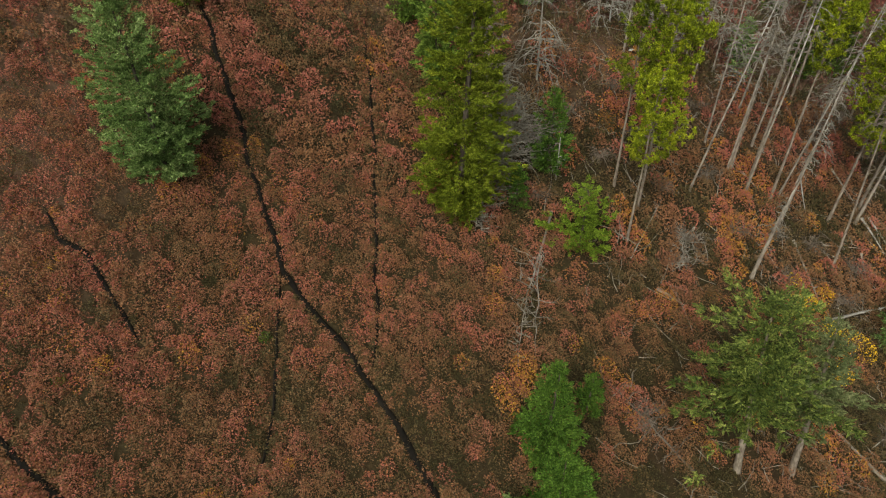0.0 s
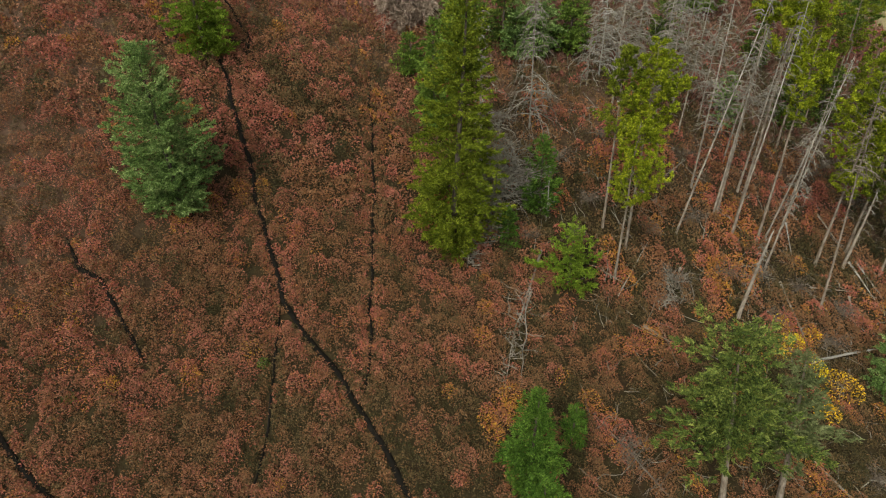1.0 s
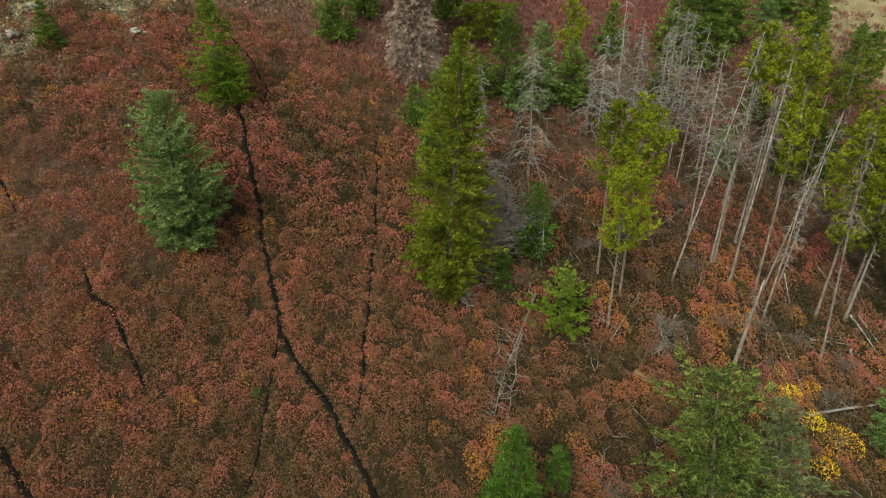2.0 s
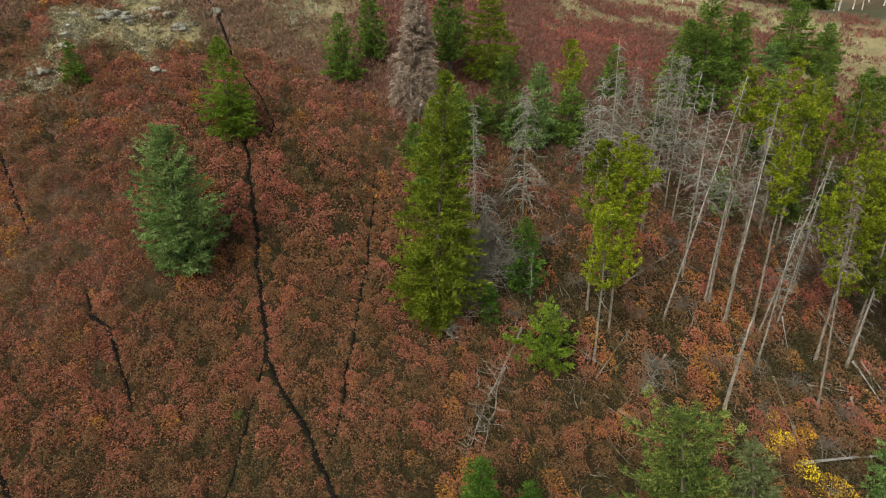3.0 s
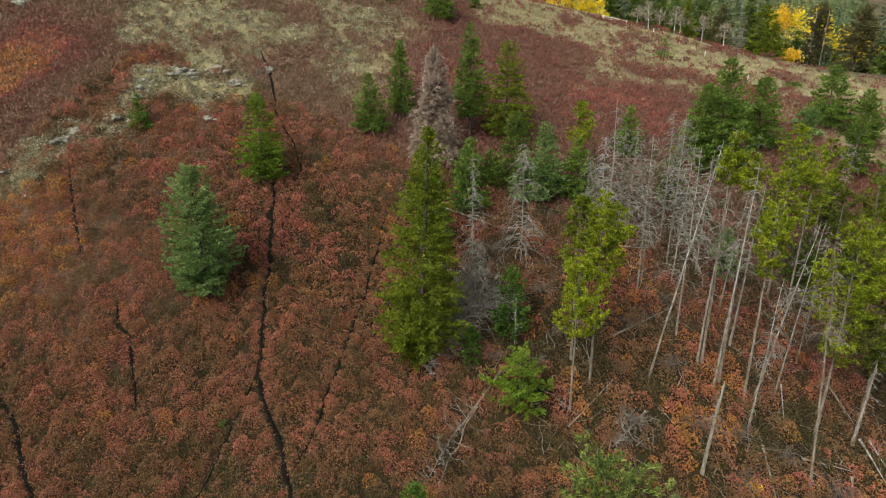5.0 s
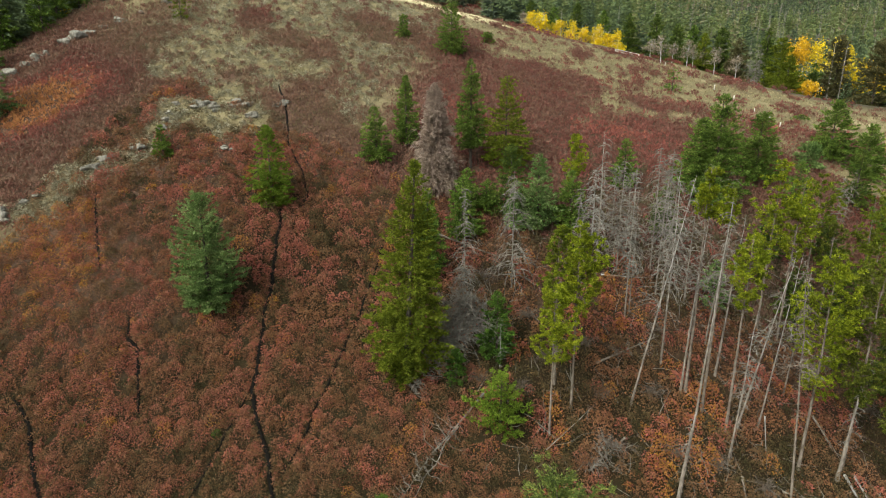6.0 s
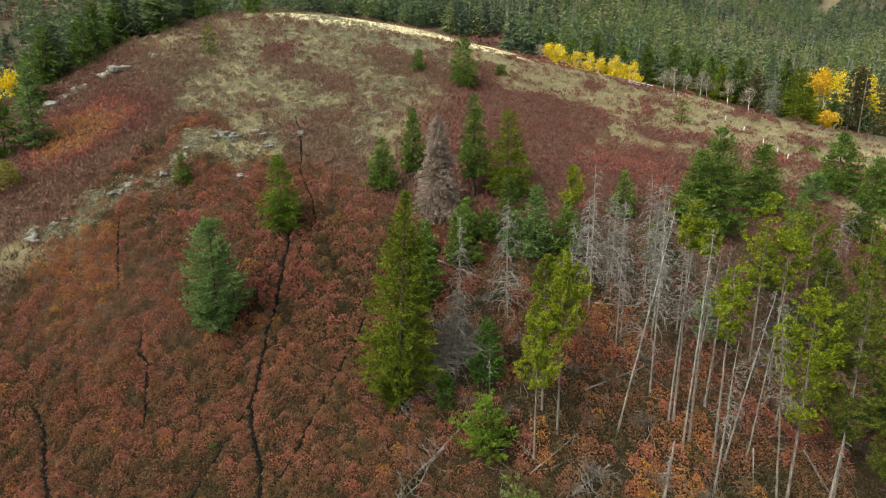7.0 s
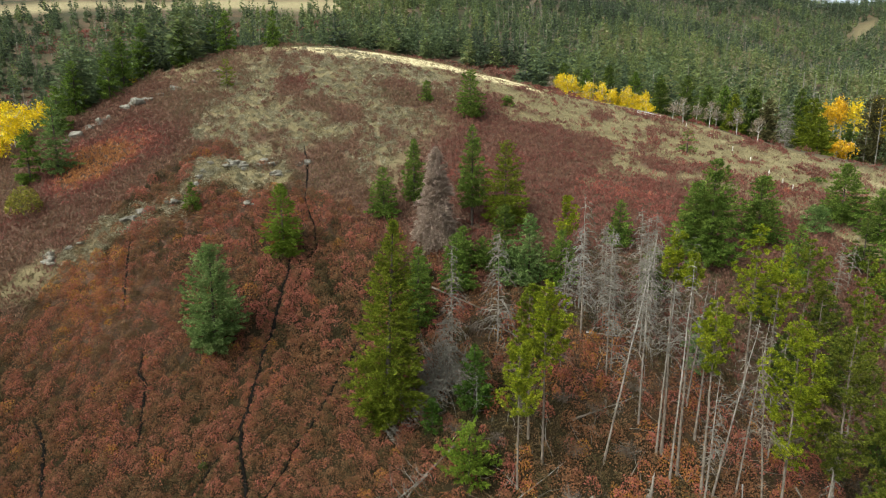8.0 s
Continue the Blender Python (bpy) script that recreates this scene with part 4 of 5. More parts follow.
pine(38.2, 62.8, 21.1, 4.2, 0.46, "lodgepole pine with a broad yellow-green crown", 0.8)
pine(42.0, 50.8, 24.0, 5.0, 0.36, "lodgepole pine with a long yellow-green crown", 1.0)
pine(46.4, 53.0, 24.0, 5.2, 0.32, "lodgepole pine with a long dark olive crown", 1.0, needles=MAT_DARKOLIVE)
pine(30.5, 52.6, 25.8, 2.4, 0.76, "very tall lodgepole pine with a small top", 1.2)
pine(32.3, 51.5, 25.2, 1.6, 0.82, "very tall lodgepole pine with a tiny top", 1.4)
pine(44.2, 71.1, 15.6, 3.8, 0.45, "lodgepole pine with a dull green crown", 0.8, needles=MAT_OLIVE)
pine(45.6, 67.7, 13.2, 3.6, 0.45, "lodgepole pine with a dull green crown", 0.8, needles=MAT_DARKOLIVE)
pine(14.5, 69.0, 10.6, 3.2, 0.25, "young lodgepole pine with thin yellowish needles", 1.0)
pine(50.5, 72.0, 16.0, 3.8, 0.45, "lodgepole pine with a dark green crown", 0.8, needles=MAT_OLIVE)
pine(54.0, 77.0, 15.0, 4.6, 0.4, "lodgepole pine with a dark green crown", 1.0, needles=MAT_SPRUCE)
pine(49.0, 64.0, 16.5, 3.8, 0.45, "lodgepole pine with a dull green crown", 0.8, needles=MAT_OLIVE)
pine(40.6, 63.2, 20.0, 3.4, 0.5, "lodgepole pine with a yellow-green crown", 0.9)
spruce(57.5, 86.0, 9.5, 5.0, "dark green spruce below the ridge", MAT_FIR, 0.8)
spruce(52.5, 88.5, 8.5, 4.6, "dark green spruce below the ridge", MAT_FIR, 0.8)
spruce(44.0, 82.5, 8.0, 4.4, "dark green spruce below the ridge", MAT_SPRUCE, 0.8)
pine(50.5, 52.0, 21.0, 4.6, 0.3, "lodgepole pine with a long dark olive crown", 0.9, needles=MAT_DARKOLIVE)
pine(53.0, 57.0, 21.0, 5.0, 0.3, "lodgepole pine with a long dark olive crown", 0.9, needles=MAT_DARKOLIVE)
pine(55.0, 66.0, 18.0, 5.5, 0.45, "lodgepole pine with a dark green crown", 1.0, needles=MAT_SPRUCE)

for x, y, h, w in ((42.5, 66.5, 7.5, 4.4), (48.0, 69.0, 8.0, 4.6), (52.0, 63.0, 8.5, 4.8), (40.0, 73.5, 6.5, 4.2), (56.5, 72.0, 8.0, 4.8), (47.0, 76.5, 6.5, 4.2)):
    spruce(x, y, h, w, "dark green fir among the back pines", MAT_FIR, 0.8)

snag(9.5, 55.7, 15.0, 4.6, "silver dead spruce with drooping bare boughs", 0.1, 7.0, droop=0.85, thick=0.07, wood=MAT_TWIG)
snag(4.1, 53.3, 13.1, 3.4, "grey dead spruce with fine bare twigs", 0.1, 7.0, droop=0.8, thick=0.06)
snag(19.2, 60.2, 18.4, 3.4, "grey dead pine with bare boughs", 0.3, 6.0)
snag(16.4, 62.1, 9.3, 3.4, "pale dead spruce with bare boughs", 0.15, 8.0)
snag(20.3, 66.2, 10.2, 3.6, "grey dead spruce with bare boughs", 0.15, 8.0)
snag(22.3, 64.5, 11.5, 3.4, "grey dead spruce with bare boughs", 0.15, 8.0)
snag(25.5, 63.6, 16.4, 4.2, "pinkish-grey dead pine full of bare boughs", 0.25, 7.0)
snag(26.9, 65.2, 15.0, 3.8, "grey dead pine full of bare boughs", 0.25, 7.0)
snag(25.0, 48.7, 25.7, 3.4, "tall leaning silver snag with bare upper boughs", 0.45, 5.0, lean=(-0.9, 8.4))
snag(27.7, 54.1, 21.1, 3.0, "tall bare grey snag in the stand", 0.45, 5.0)
snag(32.4, 58.4, 15.7, 2.0, "slim leaning bare snag in the stand", 0.5, 4.0, lean=(0, 4))
snag(38.1, 52.7, 20.0, 2.2, "slim leaning bare snag in the stand", 0.5, 4.0, lean=(0, 5))
snag(35.9, 51.4, 20.4, 2.2, "slim leaning bare snag in the stand", 0.5, 4.0, lean=(0.5, 7))
snag(48.6, 80.1, 9.6, 2.0, "thin bare snag below the ridge", 0.3, 5.0)
snag(50.3, 83.7, 8.4, 2.0, "thin bare snag below the ridge", 0.3, 5.0, lean=(0, 3))
snag(31.7, 50.4, 24.6, 2.6, "tall straight bare snag", 0.6, 5.0, lean=(0, 1.4))
snag(40.7, 45.5, 26.0, 2.6, "tall leaning bare snag", 0.6, 5.0, lean=(-2, -4.5), wood=MAT_PALEBARK)
snag(45.8, 51.7, 12.0, 1.6, "thick pale broken trunk", 0.5, 3.0, r=0.2, lean=(1, 2))
snag(35.1, 48.2, 17.0, 2.2, "pale bare snag with a pointed top", 0.4, 5.0, lean=(1, 2.6))
snag(30.0, 52.2, 21.5, 2.4, "tall thin bare snag", 0.55, 5.0, lean=(0, 1.4))
snag(30.3, 41.9, 10.2, 1.8, "broken-off grey trunk of a dead pine", 0.5, 3.0, r=0.2, lean=(0, 2), broken=True)
snag(33.6, 55.6, 19.0, 2.4, "bare grey snag among standing dead pines", 0.45, 5.0, lean=(0, 2))
snag(41.0, 57.5, 15.0, 2.2, "bare grey snag among standing dead pines", 0.45, 4.0, lean=(0, 2))
snag(29.8, 61.5, 14.5, 3.0, "bare grey snag full of twigs", 0.3, 6.0)
snag(23.6, 58.0, 13.0, 2.4, "bare grey snag among standing dead pines", 0.4, 5.0)

snag(23.2, 57.2, 18.4, 3.4, "grey dead pine full of bare boughs", 0.3, 7.0)
snag(21.5, 62.1, 14.4, 3.6, "pale dead spruce full of bare boughs", 0.15, 8.0, droop=0.8)
snag(26.4, 61.3, 17.4, 3.6, "grey dead pine full of bare boughs", 0.25, 7.0)
snag(18.0, 63.5, 11.0, 3.6, "pale dead spruce full of bare boughs", 0.12, 8.0, droop=0.8, wood=MAT_BONE)
snag(6.0, 47.5, 9.0, 5.5, "grey dead spruce thick with fine twigs", 0.05, 9.0, droop=0.8)
snag(27.0, 59.5, 18.0, 3.0, "grey dead pine full of bare boughs", 0.4, 6.0, lean=(0, 2))

# fallen wood
fallen(9.9, 42.0, 5.6, 28.3, 3.6, "silver fallen dead tree with bare broken boughs", 0.11, 0.25, 3.2, 0.5, 0.35, MAT_TWIG, forks=1, crook=0.16)
fallen(8.6, 37.5, 5.9, 29.0, 4.4, "silver tangle of curved dead boughs", 0.07, 0.05, 3.4, 0.5, 0.4, MAT_TWIG, forks=1, crook=0.4)
fallen(4.8, 51.0, 3.4, 38.8, 6.0, "grey fallen dead tree in a tangle of twigs", 0.16, 0.05, 12.0, 1.2, 0.5, forks=5)
fallen(6.6, 49.5, 4.4, 42.0, 6.0, "grey tangle of dead branches by the tall spruce", 0.08, 0.03, 20.0, 1.2, 0.8, MAT_TWIG, forks=4)
fallen(7.4, 51.0, 4.0, 43.5, 5.6, "grey heap of dead boughs by the tall spruce", 0.08, 0.03, 18.0, 1.6, 1.0, MAT_TWIG, forks=4)
fallen(37.6, 39.2, 49.5, 44.2, 1.0, "pale bare fallen log", 0.15, 0.3, 1.0, 0.5, 0.6, MAT_BONE)
fallen(37.6, 24.8, 32.8, 29.6, 0.8, "pale bare fallen log", 0.17, 0.3, 1.0, 0.4, 0.5)
fallen(20.1, 37.7, 22.2, 36.8, 0.6, "short grey broken log", 0.16, 0.5, 0.5, 0.4, 0.5)
fallen(19.3, 23.6, 13.3, 28.6, 3.6, "grey-brown fallen tree top with bare curved twigs", 0.1, 0.12, 6.0, 0.35, 0.7, MAT_BRUSHWOOD, forks=2)
fallen(46.7, 51.6, 48.6, 48.4, 0.7, "pale bare fallen log", 0.12, 0.6, 0.5, 0.6, 0.4, MAT_BONE)
fallen(47.6, 51.9, 49.6, 48.9, 0.7, "pale bare fallen log", 0.1, 0.6, 0.5, 0.7, 0.4, MAT_BONE)
fallen(44.1, 55.8, 46.6, 53.3, 0.8, "grey bare fallen log", 0.1, 0.5, 0.6, 0.8, 0.4)
fallen(40.8, 47.7, 46.6, 48.9, 0.8, "grey bare fallen log", 0.09, 0.5, 0.6, 0.4, 0.5)
fallen(44.8, 47.3, 44.3, 44.0, 0.8, "grey bare fallen log", 0.09, 0.5, 0.6, 0.6, 0.3)
fallen(36.4, 46.3, 37.4, 40.4, 0.8, "grey bare fallen log", 0.1, 0.4, 1.0, 0.6, 0.4)
fallen(38.7, 52.7, 38.8, 49.0, 0.8, "pale slim leaning pole", 0.06, 0.5, 1.0, 1.2, 0.3, MAT_BONE)
fallen(21.3, 51.2, 27.4, 56.3, 1.6, "grey fallen log with bare twigs", 0.12, 0.2, 3.0, 0.4, 0.8)
fallen(-0.6, 57.5, 8.0, 58.1, 1.2, "grey-brown fallen log behind the snags", 0.14, 0.2, 2.0, 1.4, 0.8, MAT_BARK)
fallen(17.8, 40.8, 21.6, 46.4, 0.6, "thin pale leaning pole", 0.06, 0.6, 0.6, 0.3, 0.9, MAT_BONE)
fallen(20.4, 60.6, 26.0, 62.2, 0.8, "pale fallen pole among snags", 0.09, 0.5, 1.0, 0.6, 0.8, MAT_BONE)
snag(10.8, 46.2, 5.7, 0.8, "slim white dead spar beside a small spruce", 0.3, 3.0, r=0.07, wood=MAT_BONE)
fallen(24.5, 44.5, 22.0, 40.0, 3.4, "grey fallen tree top with bare twigs", 0.09, 0.05, 8.0, 0.4, 0.9, forks=5)

# ---------------------------------------------------------------- beyond the ridge
def far_forest():
    """The conifer woods over the valley, each tree a ragged cone of drooping sprays."""
    rng = np.random.default_rng(12)
    pieces, stems, tones = [], [], []
    for lo, hi, count, blades, west, east in ((95, 185, 640, 480, -80, 22), (185, 290, 1500, 165, -74, 20), (290, 560, 3300, 82, -69, 18), (560, 1300, 9500, 28, -13, 17), (560, 1300, 2500, 12, -84, -13)):
        templates = []
        for k in range(10):
            u = 1 - np.sqrt(rng.uniform(0.0006, 1, blades))
            girth = rng.uniform(0.8, 1.15)
            rad = 0.19 * girth * (1 - u) ** 0.85 * rng.uniform(0.35, 1.1, blades) * np.clip(0.55 + u * 4, 0, 1)
            a = rng.uniform(0, 6.28, blades)
            out = np.stack([np.cos(a), np.sin(a), np.zeros(blades)], 1)
            ln = (0.04 + 0.42 * rad) * (200 / blades) ** (0.45 if blades > 200 else 0.25)
            base = out * (np.maximum(rad - 0.6 * ln, 0.005))[:, None] + np.stack([0 * u, 0 * u, 0.05 + 0.9 * u], 1)
            way = out + rng.normal(size=(blades, 3)) * 0.45 + np.stack([0 * u, 0 * u, -0.25 + 1.3 * u * u], 1)
            templates.append(leaf_blades(base, way, ln, ln * (0.5 if blades > 150 else 0.75), rng, 0.5)[0])
        r = np.sqrt(rng.uniform(lo * lo, hi * hi, count))
        az = np.radians(rng.uniform(west, east, count))
        x, y = 15 + r * np.sin(az), r * np.cos(az)
        deg = np.degrees(az)
        s = side_of_crest(x, y)
        open_ = (np.abs(r - np.interp(deg, [-75, -45, -30], [560, 525, 500]) - 30 * (value_noise(x, y, 90, 6) - 0.5)) < 50) & (deg < -36) & (deg > -75) & (rng.random(len(r)) < 0.93)
        bare = np.hypot((x - 176 - 0.25 * (y - 980)) / 13, (y - 980) / 90) < 1
        gap = (r < 620) & (value_noise(x, y, 28, 21) < np.where((deg < -40) & (r < 500), 0.15, 0.08))
        keep = (s > np.where(deg > -25, 44, np.where(deg > -45, 20, 7))) & ~open_ & ~bare & ~gap & (np.hypot(x + 100, y - 52) > 16) & ~((deg > -43) & (deg < -15) & (r < 255 + 30 * value_noise(x, y, 20, 25)))
        x, y, r = x[keep], y[keep], r[keep]
        n = len(x)
        z = land(x, y) - 0.3
        h = rng.uniform(9, 17, n) * (1.2 if lo < 200 else 1.0) * (0.8 + 0.5 * value_noise(x, y, 40, 22))
        w = h * rng.uniform(0.7, 1.15, n) * (1.4 if lo < 200 else 1.2)
        dead = rng.random(n) < 0.22 * (value_noise(x, y, 60, 23) > 0.55) + 0.04
        stems.append((x[dead], y[dead], z[dead], h[dead]))
        x, y, z, h, w, r = x[~dead], y[~dead], z[~dead], h[~dead], w[~dead], r[~dead]
        tone = np.clip(0.36 + 0.5 * (value_noise(x, y, 75, 24) - 0.5) + rng.normal(size=len(x)) * 0.13 + np.where(r < 300, -0.05, np.where(r < 540, 0.17, -0.10)) - 0.14 * (x < -60), 0, 1)
        kind, turn = rng.integers(0, 10, len(x)), rng.uniform(0, 6.28, len(x))
        for k in range(10):
            m = kind == k
            t = templates[k][None]
            c, q = np.cos(turn[m])[:, None], np.sin(turn[m])[:, None]
            v = np.stack([x[m][:, None] + w[m][:, None] * (t[..., 0] * c - t[..., 1] * q),
                          y[m][:, None] + w[m][:, None] * (t[..., 0] * q + t[..., 1] * c), z[m][:, None] + h[m][:, None] * t[..., 2]], -1).reshape(-1, 3)
            pieces.append((v, np.arange(len(v)).reshape(-1, 3)))
            tones.append(np.repeat(tone[m], t.shape[1]))
    tagged(new("distant_forest", mesh("distant_forest", *joined(pieces), MAT_FOREST, False, {"tone": np.concatenate(tones)})), "dark conifer forest on the far valley side", "forest", kind="stuff")
    x, y, z, h = (np.concatenate(c) for c in zip(*stems))
    k = np.linspace(0, 1, 3)
    path = np.stack([np.repeat(x[:, None], 3, 1), np.repeat(y[:, None], 3, 1), z[:, None] + h[:, None] * k], -1)
    v1 = tubes(path, (0.16 + x * 0)[:, None] * (1 - 0.7 * k)[None], 3)
    bi = np.repeat(np.arange(len(x)), 7)
    bz = rng.uniform(0.3, 0.95, len(bi))
    p0 = np.stack([x[bi], y[bi], z[bi] + h[bi] * bz], -1)
    d = rng.normal(size=(len(bi), 3)) * [1, 1, 0.2]
    v2 = kites(p0, d, rng.uniform(0.8, 2.2, len(bi)) * (1.2 - bz), 0.22, rng, 0.3)
    tagged(new("distant_dead_trees", mesh("distant_dead_trees", *joined([v1, v2]), MAT_TWIG)), "grey dead trunks scattered through the far forest", "dead trees", kind="stuff")


far_forest()

rng = np.random.default_rng(77)
for k in range(24):
    u = k / 23
    x, y = -16 + 27 * u + rng.normal() * 0.9, 165.5 + 3 * u + rng.normal() * 1.8
    aspen(x, y, rng.uniform(5.5, 9.5) - 1.5 * u, rng.uniform(3.4, 4.8), "bright yellow aspen behind the ridge", MAT_YELLOW, 520, 0.42, crown_from=0.12, group="yellow aspens behind the ridge")
for x, y, h, gold in ((55.9, 165.5, 9.0, 0), (57.6, 164.0, 9.5, 0), (59.4, 165.2, 8.5, 0), (55.8, 181.9, 17.5, 0), (58.2, 183.6, 18.8, 0), (60.8, 184.3, 20.2, 0), (63.4, 184.9, 20.6, 1),
                      (69.3, 193.1, 23.0, 1), (73, 190, 21, 1), (68.7, 172.9, 16.2, 1), (72, 175, 16, 1), (76, 178, 17, 0), (80, 182, 18, 1), (83, 171, 15, 1), (89, 174, 15, 1), (79, 177, 16, 1), (95, 177, 15, 1), (88, 182, 16, 0), (100, 180, 15, 1), (80, 151, 8, 0), (86, 153, 9, 1), (92, 156, 10, 1), (84, 160, 11, 1), (98, 165, 12, 1)):
    aspen(x, y, h, 5.6, "golden-yellow aspen among dark spruces" if gold else "amber-yellow aspen among dark spruces", MAT_YELLOW if gold else MAT_AMBER, 560, 0.56, crown_from=0.6 if h > 16 else 0.45, group="amber aspens in the draw")
for x, y, h in ((-100, 55, 10), (-104, 60, 10), (-86.6, 49.4, 6.2), (-97.7, 60.7, 6.5), (-110, 58, 7), (-84, 45, 5.5), (-114, 71, 6), (-93, 53, 6), (-97.5, 97.3, 5.2), (-94.6, 100.8, 4.9), (-100, 109.9, 4.7), (-96.6, 81.8, 4.8), (-128, 66, 10)):
    aspen(x, y, h, 6.0 if y < 75 else 3.0, "bright yellow aspen below the hill's flank", MAT_YELLOW, 900 if y < 75 else 300, 0.45, group="yellow aspens below the flank")
for x, y, h in ((22.9, 140.5, 6.6), (20.2, 143, 5.4), (28.7, 141, 6.2), (30.1, 143, 5.6), (34.6, 139, 6.0), (39.0, 137, 5.6), (25.3, 147, 5.0), (-13, 150, 5.5)):
    aspen(x, y, h, 3.4, "bare white aspen with a haze of tan twigs", MAT_TANTWIG, 380, 0.3, crown_from=0.4, group="bare aspens behind the fence")

# ---------------------------------------------------------------- small things on the hill
def boulder(x, y, r, flat, label="pale lichened boulder half sunk in dry grass"):
    rng = np.random.default_rng(int(abs(x) * 100 + abs(y) * 10) + 9)
    bm = bmesh.new()
    bmesh.ops.create_icosphere(bm, subdivisions=3, radius=r * 0.72)
    off = Vector(rng.uniform(0, 50, 3))
    for v in bm.verts:
        n = noise.noise(v.co * (1.3 / r) + off) * 0.8 + noise.noise(v.co * (3.4 / r) + off) * 0.22
        v.co *= 1 + n
        v.co.x *= 1.35
        v.co.z = max(v.co.z * flat, -0.3 * r)
    me = bpy.data.meshes.new("boulder")
    bm.to_mesh(me)
    bm.free()
    me.materials.append(MAT_ROCK)
    ob = new("boulder", me)
    ob.matrix_world = pose(x, y, ground_at(x, y) + 0.02, 0, 0, rng.uniform(0, 360))
    return tagged(ob, label, "rock", "pale boulders")


for x, y, r in ((-49.6, 33.9, 1.1), (-50.6, 34.6, 0.8), (-49.1, 36.5, 0.6), (-48.2, 37.8, 0.5), (-45.3, 43.9, 0.9), (-46.0, 43.2, 0.7), (-45.1, 45.4, 0.8), (-44.6, 46.2, 0.5),
                (-42.5, 49.3, 0.9), (-43.4, 48.6, 0.6), (-33.6, 55.5, 0.7), (-32.6, 55.9, 0.5)):
    boulder(x, y, r * 1.15, 0.7)
for x, y, r in ((-75.2, 54.5, 1.1), (-75.0, 57.0, 0.8), (-74.7, 59.0, 1.2), (-74.5, 60.5, 0.7), (-73.9, 64.0, 1.0), (-73.4, 66.2, 1.2), (-72.8, 68.0, 0.8), (-71.6, 73.6, 0.9), (-70.4, 77.5, 0.6), (-72.1, 70.5, 0.5), (-69.7, 83.4, 0.8), (-69.0, 86.0, 0.6), (-75.4, 52.6, 0.7)):
    boulder(x, y, r * 1.35, 0.85, "pale boulder on the hill's rim")
for x, y, r in ((-42.4, 59.7, 0.6), (-40.8, 61.9, 0.5), (-38.1, 63.2, 0.6), (-34.7, 63.7, 0.6), (-44.2, 56.5, 0.5), (-36.4, 65.6, 0.4), (-39.4, 60.8, 0.4), (-32.4, 68.5, 0.9), (-33.0, 67.4, 0.6),
                (-37.9, 64.4, 0.9), (-36.6, 64.8, 0.7), (-41.6, 61.0, 0.8), (-40.1, 61.3, 0.7), (-45.0, 58.6, 0.5), (-43.0, 60.9, 0.5), (-34.4, 63.4, 0.8), (-43.6, 55.2, 0.6), (-42.9, 53.6, 0.8)):
    boulder(x, y, r * 1.25, 0.75, "small pale rock in dry grass")


def bush(x, y, r, h, label, material, count=420, size=0.2, tone=None):
    rng = np.random.default_rng(int(abs(x) * 100 + abs(y) * 10) + 11)
    t = thing("bush", label, "bush", pose(x, y, ground_at(x, y) - 0.05, 0, 0, rng.uniform(0, 360)), "bushes")
    part("stem", mesh("stem", *bare_boughs(rng, 14, 0.0, h * 0.5, lambda q: r * 0.9, 3, -1.2, 0.02), MAT_BARK), t)
    a, q = rng.uniform(0, 6.28, count), np.sqrt(rng.random(count))
    p = np.stack([r * q * np.cos(a), r * q * np.sin(a), h * (0.15 + 0.85 * np.sqrt(1 - q * q) * rng.random(count) ** 0.5)], 1)
    v, f = leaf_blades(p, rng.normal(size=(count, 3)) + [0, 0, 0.4], size * rng.uniform(0.6, 1.3, count), size * 0.8, rng)
    part("crown", mesh("crown", v, f, material), t)
    return t


bush(-62.2, 37.7, 2.5, 5.0, "round yellow-green bush on the hill's flank", MAT_YELLOWGREEN, 1300, 0.3)
bush(-12.6, 27.2, 0.5, 0.8, "small fresh green bush beside a trail", MAT_GREENBUSH, 220, 0.14)
bush(-24.6, 22.3, 0.5, 0.7, "small green bush among red shrubs", MAT_GREENBUSH, 200, 0.14)
bush(39.0, 37.0, 2.3, 1.9, "golden-yellow leafy bush by a fallen log", MAT_AMBER, 750, 0.125)
bush(37.2, 38.4, 1.2, 1.4, "golden-yellow leafy bush by a fallen log", MAT_YELLOW, 300, 0.18)
bush(34.8, 40.6, 0.9, 1.1, "amber leafy bush on the forest floor", MAT_AMBER, 240, 0.17)
bush(36.5, 34.0, 1.3, 1.4, "amber leafy bush on the forest floor", MAT_AMBER, 300, 0.17)
bush(35.2, 42.9, 0.8, 0.9, "golden-yellow leafy bush on the forest floor", MAT_YELLOW, 200, 0.14)
bush(38.5, 42.2, 0.9, 1.0, "amber leafy bush on the forest floor", MAT_AMBER, 220, 0.14)
bush(35.6, 40.8, 1.3, 1.2, "golden-yellow leafy bush on the forest floor", MAT_YELLOW, 380, 0.13)
bush(33.9, 39.1, 1.0, 1.0, "amber leafy bush on the forest floor", MAT_AMBER, 260, 0.13)
bush(48.5, 113.5, 1.6, 1.2, "low green bush on the grassy ridge", MAT_GREENBUSH, 300, 0.25)


